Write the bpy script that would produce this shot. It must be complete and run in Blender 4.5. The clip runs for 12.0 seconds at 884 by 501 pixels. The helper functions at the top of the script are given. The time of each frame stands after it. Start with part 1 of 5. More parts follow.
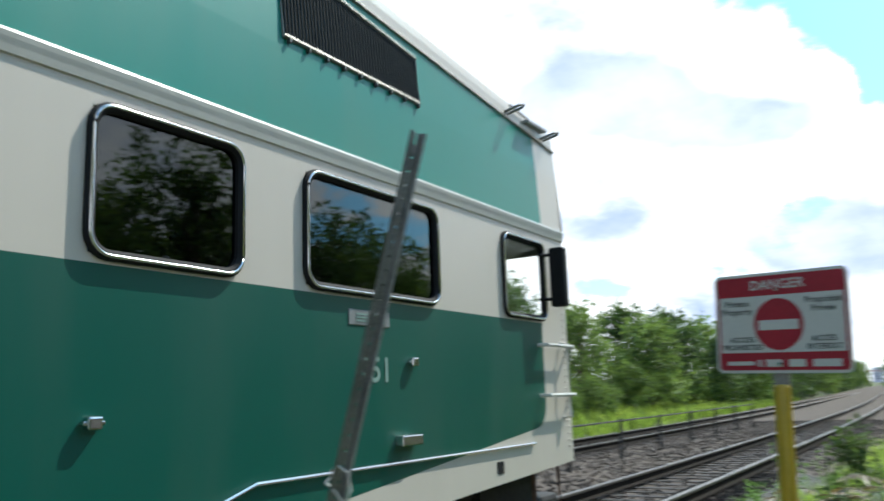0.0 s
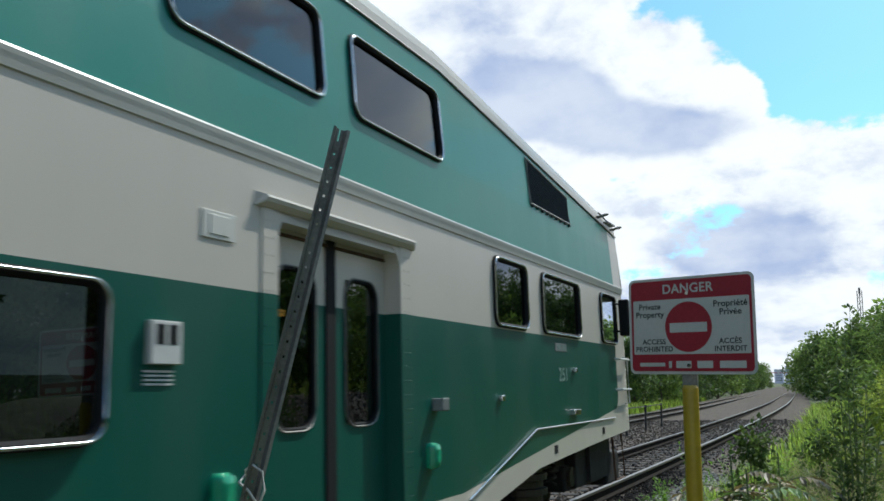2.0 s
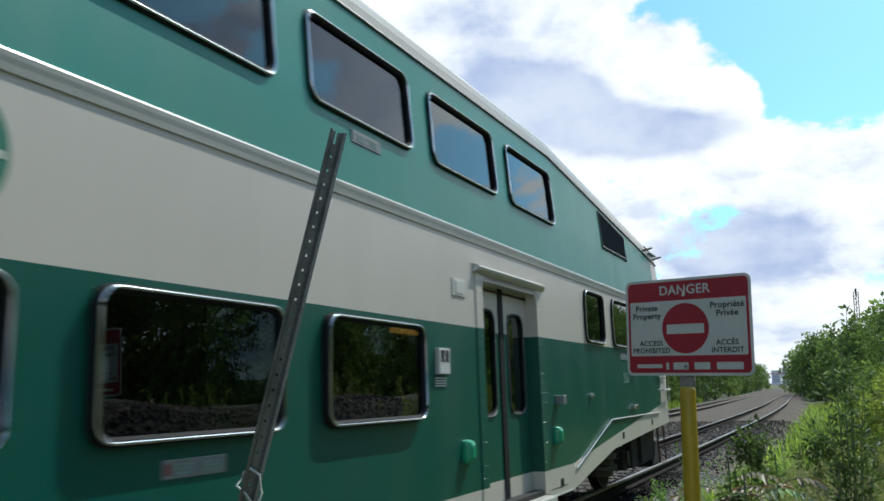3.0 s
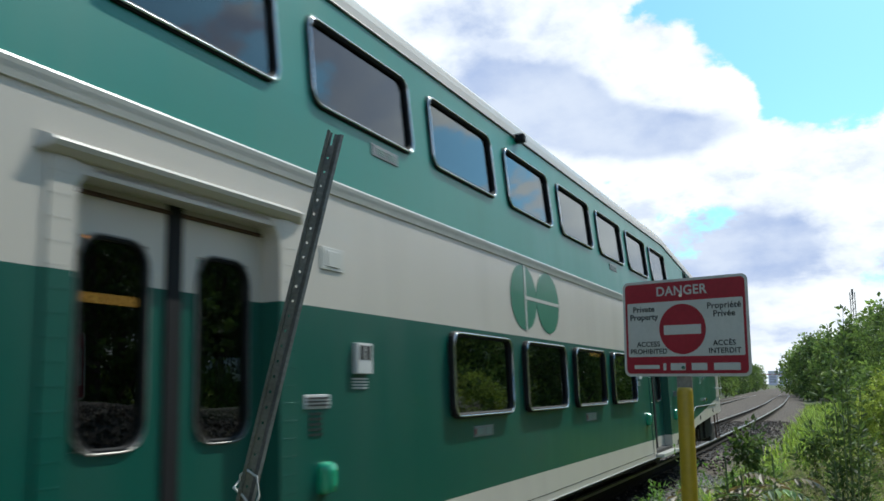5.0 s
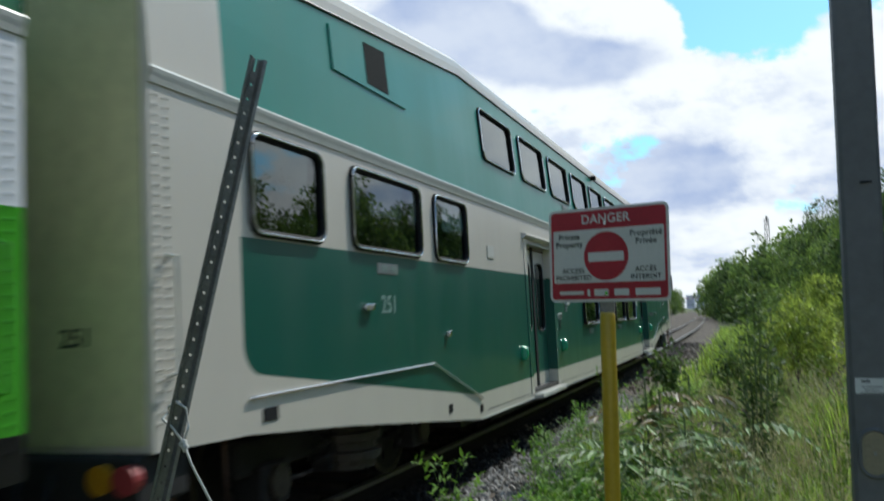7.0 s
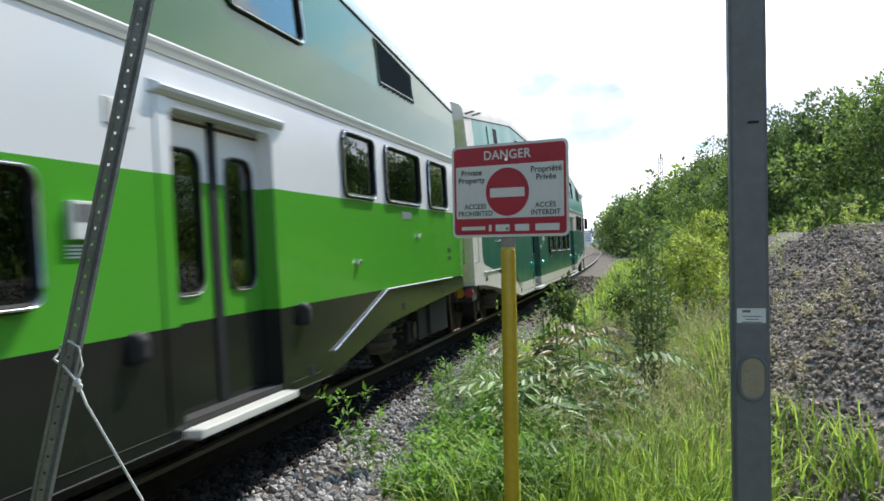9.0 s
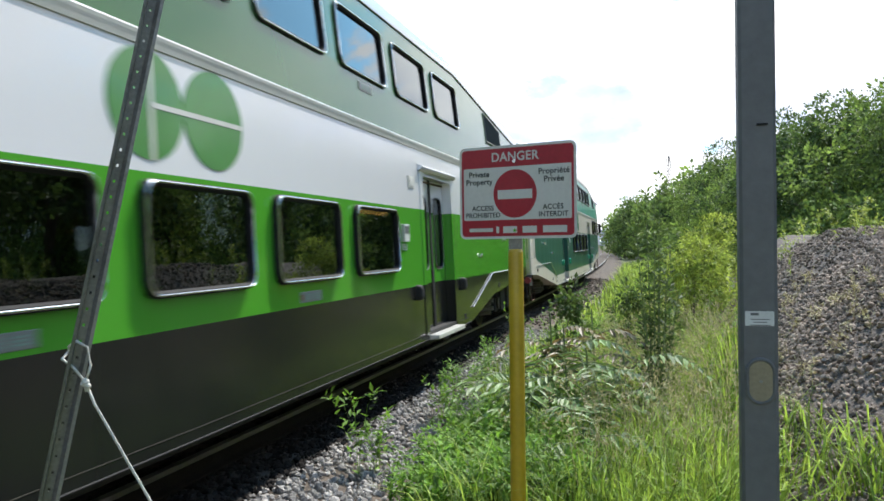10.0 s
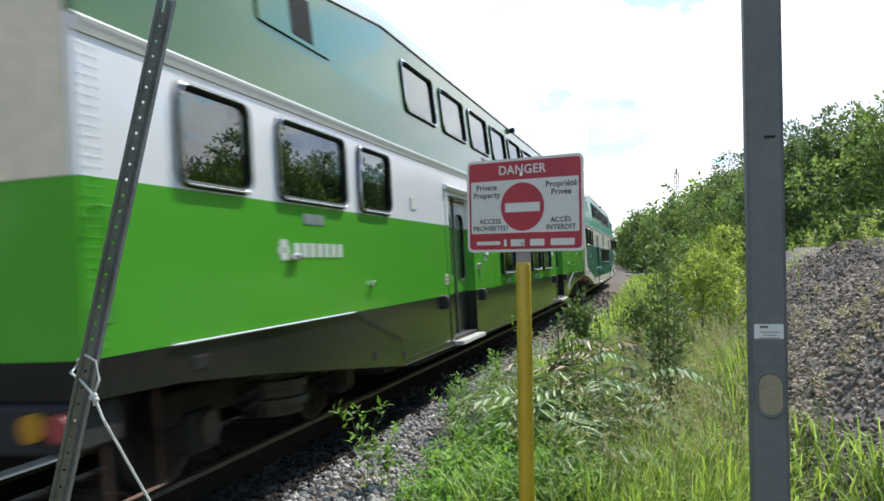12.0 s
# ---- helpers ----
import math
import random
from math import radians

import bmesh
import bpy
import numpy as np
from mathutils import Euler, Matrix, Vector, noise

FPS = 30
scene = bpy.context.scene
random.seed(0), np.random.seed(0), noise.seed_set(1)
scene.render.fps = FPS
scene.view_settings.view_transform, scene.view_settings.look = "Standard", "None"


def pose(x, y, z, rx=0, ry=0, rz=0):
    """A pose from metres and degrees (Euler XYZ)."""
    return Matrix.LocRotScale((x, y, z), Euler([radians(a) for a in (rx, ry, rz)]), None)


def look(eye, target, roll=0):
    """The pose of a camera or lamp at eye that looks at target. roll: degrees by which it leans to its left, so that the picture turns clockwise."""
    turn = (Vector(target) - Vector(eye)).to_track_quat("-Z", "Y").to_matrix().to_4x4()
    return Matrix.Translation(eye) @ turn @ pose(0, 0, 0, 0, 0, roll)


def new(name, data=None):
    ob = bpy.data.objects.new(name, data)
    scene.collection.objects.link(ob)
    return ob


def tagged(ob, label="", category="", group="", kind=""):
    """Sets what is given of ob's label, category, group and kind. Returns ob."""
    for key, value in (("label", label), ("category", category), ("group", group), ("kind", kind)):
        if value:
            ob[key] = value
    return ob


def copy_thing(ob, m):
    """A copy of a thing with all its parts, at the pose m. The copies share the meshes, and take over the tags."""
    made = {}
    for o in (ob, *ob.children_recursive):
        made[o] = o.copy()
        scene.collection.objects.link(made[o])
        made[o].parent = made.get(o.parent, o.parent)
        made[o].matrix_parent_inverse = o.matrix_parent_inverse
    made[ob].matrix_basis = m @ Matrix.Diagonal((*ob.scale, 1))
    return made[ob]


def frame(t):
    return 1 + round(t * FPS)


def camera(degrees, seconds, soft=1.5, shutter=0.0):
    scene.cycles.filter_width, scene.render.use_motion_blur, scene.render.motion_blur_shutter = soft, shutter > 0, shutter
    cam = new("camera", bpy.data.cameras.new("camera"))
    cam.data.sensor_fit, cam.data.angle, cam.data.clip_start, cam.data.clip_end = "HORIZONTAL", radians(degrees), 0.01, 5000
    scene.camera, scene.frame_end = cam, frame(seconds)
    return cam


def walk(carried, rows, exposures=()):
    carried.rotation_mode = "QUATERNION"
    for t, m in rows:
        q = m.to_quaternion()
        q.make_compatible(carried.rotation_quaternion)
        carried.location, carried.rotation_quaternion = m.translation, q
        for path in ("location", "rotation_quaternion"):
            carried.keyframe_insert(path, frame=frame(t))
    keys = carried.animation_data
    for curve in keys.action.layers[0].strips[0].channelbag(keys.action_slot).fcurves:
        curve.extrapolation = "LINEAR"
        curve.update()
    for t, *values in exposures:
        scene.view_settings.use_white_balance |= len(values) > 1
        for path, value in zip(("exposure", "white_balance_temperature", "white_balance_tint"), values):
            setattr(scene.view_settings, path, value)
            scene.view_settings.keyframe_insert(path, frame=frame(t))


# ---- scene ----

# ---------------------------------------------------------------- camera
EYE = (0.0, 0.0, 1.75)
CANT = -2.4            # the track leans towards the inside of its curve
cam = camera(56.15, 12.0, soft=1.6, shutter=0.5)
TURNS = [
    (0, 98.80, -0.13, 31.83), (0.1, 98.84, -0.15, 29.7), (0.2, 98.86, -0.16, 28.2), (0.5, 98.85, -0.17, 27.62),
    (1, 98.87, -0.57, 27.02), (1.5, 98.80, -0.60, 26.65), (2, 98.75, -0.55, 26.26), (2.5, 98.83, -0.53, 26.12),
    (3, 98.91, -0.34, 26.08), (5, 99.00, -0.20, 25.90), (5.5, 99.00, -0.13, 25.92), (6, 98.63, -0.54, 24.01),
    (6.5, 98.09, -0.55, 22.21), (6.7, 97.3, -0.4, 21.75), (7, 94.09, 0.74, 21.04), (7.3, 92.45, 0.6, 18.01), (7.5, 92.07, 0.85, 16.62),
    (7.8, 91.5, 0.9, 15.8), (9.3, 89.41, 0.90, 14.26), (9.5, 89.47, 0.76, 14.50), (10, 89.65, 0.69, 14.85), (10.5, 89.87, 0.76, 15.01),
    (11, 90.14, 0.78, 15.06), (11.5, 90.40, 0.80, 15.18), (12, 90.57, 0.82, 15.37)]
walk(cam, [(t, pose(*EYE, rx, ry, rz)) for t, rx, ry, rz in TURNS],
     exposures=[(0, 0.35, 6300, 5), (0.25, 0.05, 6250, 5), (0.5, -0.2, 6250, 5), (0.9, -0.30, 6250, 5), (3, -0.18, 6250, 5), (6.6, -0.14, 6250, 5), (7.3, -0.34, 6250, 5), (7.7, -0.2, 6300, 7), (9.3, 0.62, 6500, 10.5), (12, 0.60, 6500, 10.5)])

# ---------------------------------------------------------------- light
SUN_DIR = Vector((0.195, 0.56, 0.80)).normalized()      # towards the sun
sun = new("sun", bpy.data.lights.new("sun", "SUN"))
sun.data.energy, sun.data.angle, sun.data.color = 4.7, radians(0.55), (1.0, 0.95, 0.87)
sun.matrix_world = look((0, 0, 30), Vector((0, 0, 30)) - SUN_DIR)


def build_world():
    w = bpy.data.worlds.new("sky")
    scene.world = w
    w.use_nodes = True
    nt = w.node_tree
    nt.nodes.clear()
    N, L = nt.nodes.new, nt.links.new

    def math(op, a, b=None, clamp=False):
        n = N("ShaderNodeMath")
        n.operation, n.use_clamp = op, clamp
        for i, v in enumerate((a, b)):
            if v is None:
                continue
            if isinstance(v, (int, float)):
                n.inputs[i].default_value = v
            else:
                L(v, n.inputs[i])
        return n.outputs[0]

    sky = N("ShaderNodeTexSky")
    sky.sky_type, sky.sun_disc = "NISHITA", False
    sky.sun_elevation = math_asin(SUN_DIR.z)
    sky.sun_rotation = math_atan2(SUN_DIR.x, SUN_DIR.y)
    tc = N("ShaderNodeTexCoord")
    sep = N("ShaderNodeSeparateXYZ")
    L(tc.outputs["Generated"], sep.inputs[0])
    up = math("ADD", math("MAXIMUM", sep.outputs[2], 0.0), 0.42)
    comb = N("ShaderNodeCombineXYZ")
    L(math("DIVIDE", sep.outputs[0], up), comb.inputs[0])
    L(math("DIVIDE", sep.outputs[1], up), comb.inputs[1])

    def fbm(off, scale, detail, rough=0.55):
        m = N("ShaderNodeMapping")
        m.inputs["Location"].default_value = off
        L(comb.outputs[0], m.inputs[0])
        n = N("ShaderNodeTexNoise")
        n.inputs["Scale"].default_value, n.inputs["Detail"].default_value, n.inputs["Roughness"].default_value = scale, detail, rough
        L(m.outputs[0], n.inputs["Vector"])
        return n.outputs[0]

    def ramp(v, a, b):
        n = N("ShaderNodeMapRange")
        n.interpolation_type = "SMOOTHSTEP"
        n.inputs["From Min"].default_value, n.inputs["From Max"].default_value = a, b
        L(v, n.inputs["Value"])
        return n.outputs[0]

    def patch(azimuth, height, wide, tall):
        """1 in the middle of a part of the sky and 0 at its rim; degrees."""
        a, e = radians(azimuth), radians(height)
        way = Vector((math_sin(a) * math_cos(e), math_cos(a) * math_cos(e), math_sin(e)))
        n = N("ShaderNodeVectorMath")
        n.operation = "SUBTRACT"
        L(tc.outputs["Generated"], n.inputs[0])
        n.inputs[1].default_value = way
        q = N("ShaderNodeVectorMath")
        q.operation = "MULTIPLY"
        L(n.outputs[0], q.inputs[0])
        q.inputs[1].default_value = (1 / radians(wide), 1 / radians(wide), 1 / radians(tall))
        d = N("ShaderNodeVectorMath")
        d.operation = "LENGTH"
        L(q.outputs[0], d.inputs[0])
        return math("SUBTRACT", 1.0, ramp(d.outputs["Value"], 0.0, 1.0))

    big = fbm((3.1, 0.4, 0.0), 2.6, 9.0, 0.58)
    low = math("MULTIPLY", math("SUBTRACT", 0.36, sep.outputs[2]), 0.45)      # more cloud towards the horizon
    field = math("ADD", math("ADD", big, low), math("MULTIPLY", math("SUBTRACT", fbm((1.7, 5.2, 0.0), 11.0, 7.0, 0.6), 0.5), 0.16))
    for spot, k in ((patch(2, 24, 15, 8), -0.30), (patch(-14, 13.5, 4, 1.6), -0.12), (patch(4, 17, 6, 4), -0.08),
                    (patch(-11, 17, 14, 8), 0.22), (patch(-28, 24, 20, 14), 0.20), (patch(11, 16, 9, 6), 0.15), (patch(75, 25, 60, 40), 0.06), (patch(34, 32, 16, 9), 0.16), (patch(-1, 18, 5.5, 3.4), -0.20), (patch(-6.5, 18.6, 3.2, 2.2), 0.16), (patch(2.5, 14.2, 3, 1.8), 0.14), (patch(30, 21, 8, 5), -0.10), (patch(18, 20, 5, 3.5), -0.06), (patch(22, 29, 9, 5), 0.12), (patch(23, 17, 5, 3), 0.15)):
        field = math("ADD", field, math("MULTIPLY", spot, k))
    cover = ramp(field, 0.455, 0.515)
    thick = fbm((3.16, 0.49, 0.0), 2.6, 9.0, 0.58)
    for spot, k in ((patch(-21, 19, 9, 3.6), 0.42), (patch(-12, 16.6, 8.5, 3.0), 0.36), (patch(-6.5, 9.0, 9, 3.0), 0.36), (patch(0, 7.6, 7, 2.0), 0.14), (patch(-22, 10, 6, 3), 0.12), (patch(33, 30, 15, 8), 0.30), (patch(-25, 24, 9, 4), 0.06), (patch(-8, 22, 9, 5), -0.12), (patch(-2, 15, 7, 3.5), -0.10), (patch(6, 6, 9, 3), 0.1)):
        thick = math("ADD", thick, math("MULTIPLY", spot, k))
    shade = ramp(thick, 0.46, 0.66)        # thick parts seen from below
    fine = ramp(fbm((7.0, 2.0, 0.0), 3.2, 6.0), 0.35, 0.65)
    body_mix = N("ShaderNodeMix")
    body_mix.data_type = "RGBA"
    soft = math("MULTIPLY", ramp(fbm((11.0, 5.0, 0.0), 6.5, 8.0, 0.6), 0.47, 0.70), 0.5)      # faint grey folds in the white
    L(math("MAXIMUM", math("MULTIPLY", shade, math("ADD", math("MULTIPLY", fine, 0.5), 0.5)), soft), body_mix.inputs["Factor"])
    body_mix.inputs["A"].default_value, body_mix.inputs["B"].default_value = (1.22, 1.23, 1.26, 1), (0.47, 0.58, 0.88, 1)
    dim = N("ShaderNodeMix")
    dim.data_type, dim.blend_type = "RGBA", "MULTIPLY"
    dim.inputs["Factor"].default_value = 1.0
    L(sky.outputs[0], dim.inputs["A"])
    dim.inputs["B"].default_value = (0.120, 0.195, 0.215, 1)
    mix = N("ShaderNodeMix")
    mix.data_type = "RGBA"
    L(cover, mix.inputs["Factor"])
    L(dim.outputs["Result"], mix.inputs["A"])
    L(body_mix.outputs["Result"], mix.inputs["B"])
    bg = N("ShaderNodeBackground")
    L(mix.outputs["Result"], bg.inputs[0])
    bg.inputs[1].default_value = 1.0
    L(bg.outputs[0], N("ShaderNodeOutputWorld").inputs[0])


math_asin, math_atan2, math_sin, math_cos = math.asin, math.atan2, math.sin, math.cos
build_world()

# ---------------------------------------------------------------- materials


def mat(name, col, rough=0.6, metal=0.0, vary=0.15, scale=6.0, bump=0.0, bscale=60.0, spec=0.5, coat=0.0, col2=None, island=0.0, sub=0.0, each=0.0):
    """A painted or natural surface: base colour with variation at two scales, and fine relief."""
    m = bpy.data.materials.new(name)
    m.use_nodes = True
    nt = m.node_tree
    N, L = nt.nodes.new, nt.links.new
    b = nt.nodes["Principled BSDF"]
    b.inputs["Roughness"].default_value, b.inputs["Metallic"].default_value = rough, metal
    b.inputs["Specular IOR Level"].default_value = spec
    b.inputs["Coat Weight"].default_value = coat
    b.inputs["Coat Roughness"].default_value = 0.06
    tc = N("ShaderNodeTexCoord")
    n1, n2 = N("ShaderNodeTexNoise"), N("ShaderNodeTexNoise")
    for n, s, d in ((n1, scale, 5.0), (n2, scale * 9.0, 4.0)):
        n.inputs["Scale"].default_value, n.inputs["Detail"].default_value = s, d
        L(tc.outputs["Object"], n.inputs["Vector"])
    add = N("ShaderNodeMath")
    add.operation = "ADD"
    L(n1.outputs[0], add.inputs[0])
    L(n2.outputs[0], add.inputs[1])
    fac = N("ShaderNodeMapRange")
    fac.inputs["From Min"].default_value, fac.inputs["From Max"].default_value = 0.7, 1.3
    L(add.outputs[0], fac.inputs["Value"])
    mix = N("ShaderNodeMix")
    mix.data_type = "RGBA"
    lo = tuple(c * (1 - vary) for c in col)
    hi = tuple(min(1, c * (1 + vary)) for c in (col2 or col))
    mix.inputs["A"].default_value, mix.inputs["B"].default_value = (*lo, 1), (*hi, 1)
    L(fac.outputs[0], mix.inputs["Factor"])
    out = mix.outputs["Result"]
    if island or each:
        g = N("ShaderNodeObjectInfo" if each else "ShaderNodeNewGeometry")
        hsv = N("ShaderNodeHueSaturation")
        mr = N("ShaderNodeMapRange")
        mr.inputs["To Min"].default_value, mr.inputs["To Max"].default_value = 1 - (each or island), 1 + (each or island)
        L(g.outputs["Random" if each else "Random Per Island"], mr.inputs["Value"])
        L(mr.outputs[0], hsv.inputs["Value"])
        L(out, hsv.inputs["Color"])
        out = hsv.outputs[0]
    L(out, b.inputs["Base Color"])
    if bump:
        bn = N("ShaderNodeTexNoise")
        bn.inputs["Scale"].default_value, bn.inputs["Detail"].default_value = bscale, 4.0
        L(tc.outputs["Object"], bn.inputs["Vector"])
        bp = N("ShaderNodeBump")
        bp.inputs["Strength"].default_value, bp.inputs["Distance"].default_value = bump, 0.02
        L(bn.outputs[0], bp.inputs["Height"])
        L(bp.outputs[0], b.inputs["Normal"])
    if sub:
        # thin leaves let light through
        tr = N("ShaderNodeBsdfTranslucent")
        L(out, tr.inputs[0])
        ms = N("ShaderNodeMixShader")
        ms.inputs[0].default_value = sub
        L(b.outputs[0], ms.inputs[1])
        L(tr.outputs[0], ms.inputs[2])
        L(ms.outputs[0], nt.nodes["Material Output"].inputs[0])
    return m


M = {}
M["white"] = mat("cream_paint", (0.54, 0.525, 0.48), 0.38, vary=0.06, scale=0.7, bump=0.03, bscale=3, coat=0.25)
M["alu"] = mat("polished_aluminium", (0.62, 0.62, 0.62), 0.2, 1.0, 0.05, 3)
M["steel"] = mat("galvanised_steel", (0.22, 0.215, 0.20), 0.5, 0.7, 0.25, 9, 0.1, 40)
M["rubber"] = mat("black_rubber", (0.009, 0.009, 0.010), 0.75, 0, 0.2, 9, spec=0.25)
M["dark"] = mat("dark_underframe", (0.013, 0.0125, 0.0125), 0.75, 0.1, 0.4, 4, 0.3, 20)
M["rust"] = mat("rusty_steel", (0.10, 0.055, 0.035), 0.85, 0.2, 0.4, 8, 0.3, 50)
M["rail"] = mat("worn_rail_steel", (0.24, 0.22, 0.20), 0.36, 0.8, 0.12, 4)
M["railside"] = mat("rail_web", (0.018, 0.014, 0.011), 0.9, 0.0, 0.35, 6, 0.2, 40, spec=0.1)
M["tie"] = mat("weathered_tie", (0.035, 0.029, 0.025), 0.9, 0, 0.4, 5, 0.4, 30)
M["stone"] = mat("ballast_stone", (0.26, 0.24, 0.22), 0.85, 0, 0.35, 9, 0.3, 60, island=0.55, spec=0.25)
M["gravel"] = mat("gravel", (0.066, 0.052, 0.042), 0.9, 0, 0.45, 5, 0.9, 22, col2=(0.11, 0.087, 0.068), spec=0.2)
# brake dust, with the shade beside the train put into the colour
M["railstone"] = mat("dusty_shaded_stone", (0.024, 0.021, 0.019), 0.95, 0, 0.35, 1.5, 0.3, 60, island=0.5, spec=0.08)
M["dirtystone"] = mat("dirty_ballast_stone", (0.10, 0.082, 0.068), 0.9, 0, 0.35, 1.5, 0.3, 60, island=0.55, spec=0.15)
M["heap"] = mat("heap_gravel", (0.085, 0.07, 0.061), 0.9, 0, 0.5, 7, 1.0, 26, col2=(0.15, 0.124, 0.106), spec=0.2)
M["moundstone"] = mat("mound_stone", (0.25, 0.195, 0.152), 0.85, 0, 0.4, 1.2, 0.3, 60, island=0.6, spec=0.15)
M["grassblade"] = mat("grass_blade", (0.145, 0.26, 0.024), 0.6, 0, 0.3, 0.6, island=0.65, sub=0.5, spec=0.35, col2=(0.31, 0.40, 0.065))
M["broadblade"] = mat("broad_blade", (0.26, 0.38, 0.035), 0.5, 0, 0.3, 0.8, island=0.45, sub=0.55, col2=(0.36, 0.46, 0.07), spec=0.3)
M["drygrass"] = mat("seeding_grass", (0.36, 0.32, 0.16), 0.6, 0, 0.25, 0.8, island=0.35, sub=0.35)
M["weed"] = mat("weed_leaf", (0.085, 0.20, 0.02), 0.6, 0, 0.3, 1.2, island=0.45, sub=0.5, col2=(0.18, 0.32, 0.04))
M["sumac"] = mat("compound_leaf", (0.075, 0.145, 0.03), 0.5, 0, 0.35, 2, each=0.5, sub=0.3, col2=(0.15, 0.23, 0.06), spec=0.35)
M["redleaf"] = mat("reddish_leaf", (0.17, 0.125, 0.045), 0.5, 0, 0.3, 2, each=0.4, sub=0.35)
M["leaf"] = mat("tree_leaf", (0.095, 0.165, 0.03), 0.6, 0, 0.4, 0.35, island=0.5, sub=0.42, col2=(0.185, 0.265, 0.055))
M["leafdark"] = mat("dark_tree_leaf", (0.055, 0.105, 0.025), 0.6, 0, 0.4, 0.35, island=0.5, sub=0.38, col2=(0.10, 0.16, 0.036))
M["leafyellow"] = mat("yellow_green_leaf", (0.23, 0.32, 0.042), 0.5, 0, 0.3, 0.8, island=0.45, sub=0.48, col2=(0.36, 0.42, 0.075))
M["slim"] = mat("slender_leaf", (0.085, 0.14, 0.03), 0.6, 0, 0.35, 1.0, island=0.45, sub=0.45, col2=(0.13, 0.19, 0.045))
M["bark"] = mat("bark", (0.10, 0.08, 0.06), 0.9, 0, 0.35, 6, 0.6, 25)
M["stem"] = mat("green_stem", (0.12, 0.16, 0.06), 0.6, 0, 0.3, 6)
M["yellow"] = mat("yellow_plastic", (0.42, 0.27, 0.012), 0.45, 0, 0.12, 4, 0.05, 30)
M["signwhite"] = mat("sign_white", (0.53, 0.51, 0.47), 0.45, 0, 0.05, 6)
M["signred"] = mat("sign_red", (0.32, 0.012, 0.026), 0.45, 0, 0.12, 6)
M["signblack"] = mat("sign_black", (0.018, 0.018, 0.02), 0.5, 0, 0.1, 6)
M["polegrey"] = mat("grey_painted_pole", (0.105, 0.105, 0.106), 0.6, 0, 0.14, 2.5, 0.12, 25)
M["putty"] = mat("beige_cover", (0.23, 0.19, 0.12), 0.6, 0, 0.15, 9)
M["sticker"] = mat("white_sticker", (0.55, 0.55, 0.53), 0.5, 0, 0.08, 12)
M["faded"] = mat("faded_lettering", (0.20, 0.30, 0.26), 0.5, 0, 0.2, 12)
M["rope"] = mat("white_rope", (0.62, 0.60, 0.55), 0.8, 0, 0.15, 60, 0.5, 300)
M["fence"] = mat("fence_steel", (0.045, 0.042, 0.04), 0.7, 0.4, 0.3, 6)
M["farwall"] = mat("far_concrete", (0.55, 0.58, 0.70), 0.8, 0, 0.1, 0.2)
M["farglass"] = mat("far_glass", (0.30, 0.33, 0.42), 0.3)
M["farred"] = mat("far_red", (0.50, 0.22, 0.24), 0.7, 0, 0.1, 0.5)
M["bumpgreen"] = mat("green_marker_lens", (0.02, 0.33, 0.17), 0.25, 0, 0.1, 8, coat=0.5)
M["greyplate"] = mat("grey_plate", (0.22, 0.23, 0.23), 0.45, 0.2, 0.15, 12)
M["mesh"] = mat("vent_mesh", (0.008, 0.010, 0.010), 0.85, 0.0, 0.3, 40, 0.5, 160, spec=0.15)
M["light"] = mat("carriage_light", (0.8, 0.45, 0.15), 0.5)
M["light"].node_tree.nodes["Principled BSDF"].inputs["Emission Color"].default_value = (1, 0.40, 0.09, 1)
M["light"].node_tree.nodes["Principled BSDF"].inputs["Emission Strength"].default_value = 6.0
M["lens"] = mat("amber_lens", (0.35, 0.17, 0.01), 0.3)
M["leather"] = mat("seat_cloth", (0.02, 0.03, 0.03), 0.8, 0, 0.3, 9)
M["logogreen"] = mat("emblem_green", (0.012, 0.16, 0.09), 0.4, 0, 0.08, 1, coat=0.3)
M["logogreen2"] = mat("emblem_leaf_green", (0.045, 0.20, 0.03), 0.4, 0, 0.08, 1, coat=0.3)
M["olive"] = mat("weathered_end_paint", (0.50, 0.48, 0.27), 0.6, 0, 0.12, 1.2, 0.05, 6)
M["beige"] = mat("weathered_beige_paint", (0.62, 0.53, 0.39), 0.6, 0, 0.12, 1.2, 0.05, 6)
M["dusty"] = mat("dusty_worn_steel", (0.055, 0.046, 0.035), 0.6, 0.4, 0.35, 6, 0.2, 30)
M["skirtseam"] = mat("dusty_seam", (0.045, 0.041, 0.034), 0.85, spec=0.2)
M["ventwire"] = mat("dark_grille_wire", (0.045, 0.055, 0.055), 0.6, 0.3, 0.2, 20)
M["redtag"] = mat("red_tag", (0.25, 0.03, 0.03), 0.5, 0, 0.2, 20)


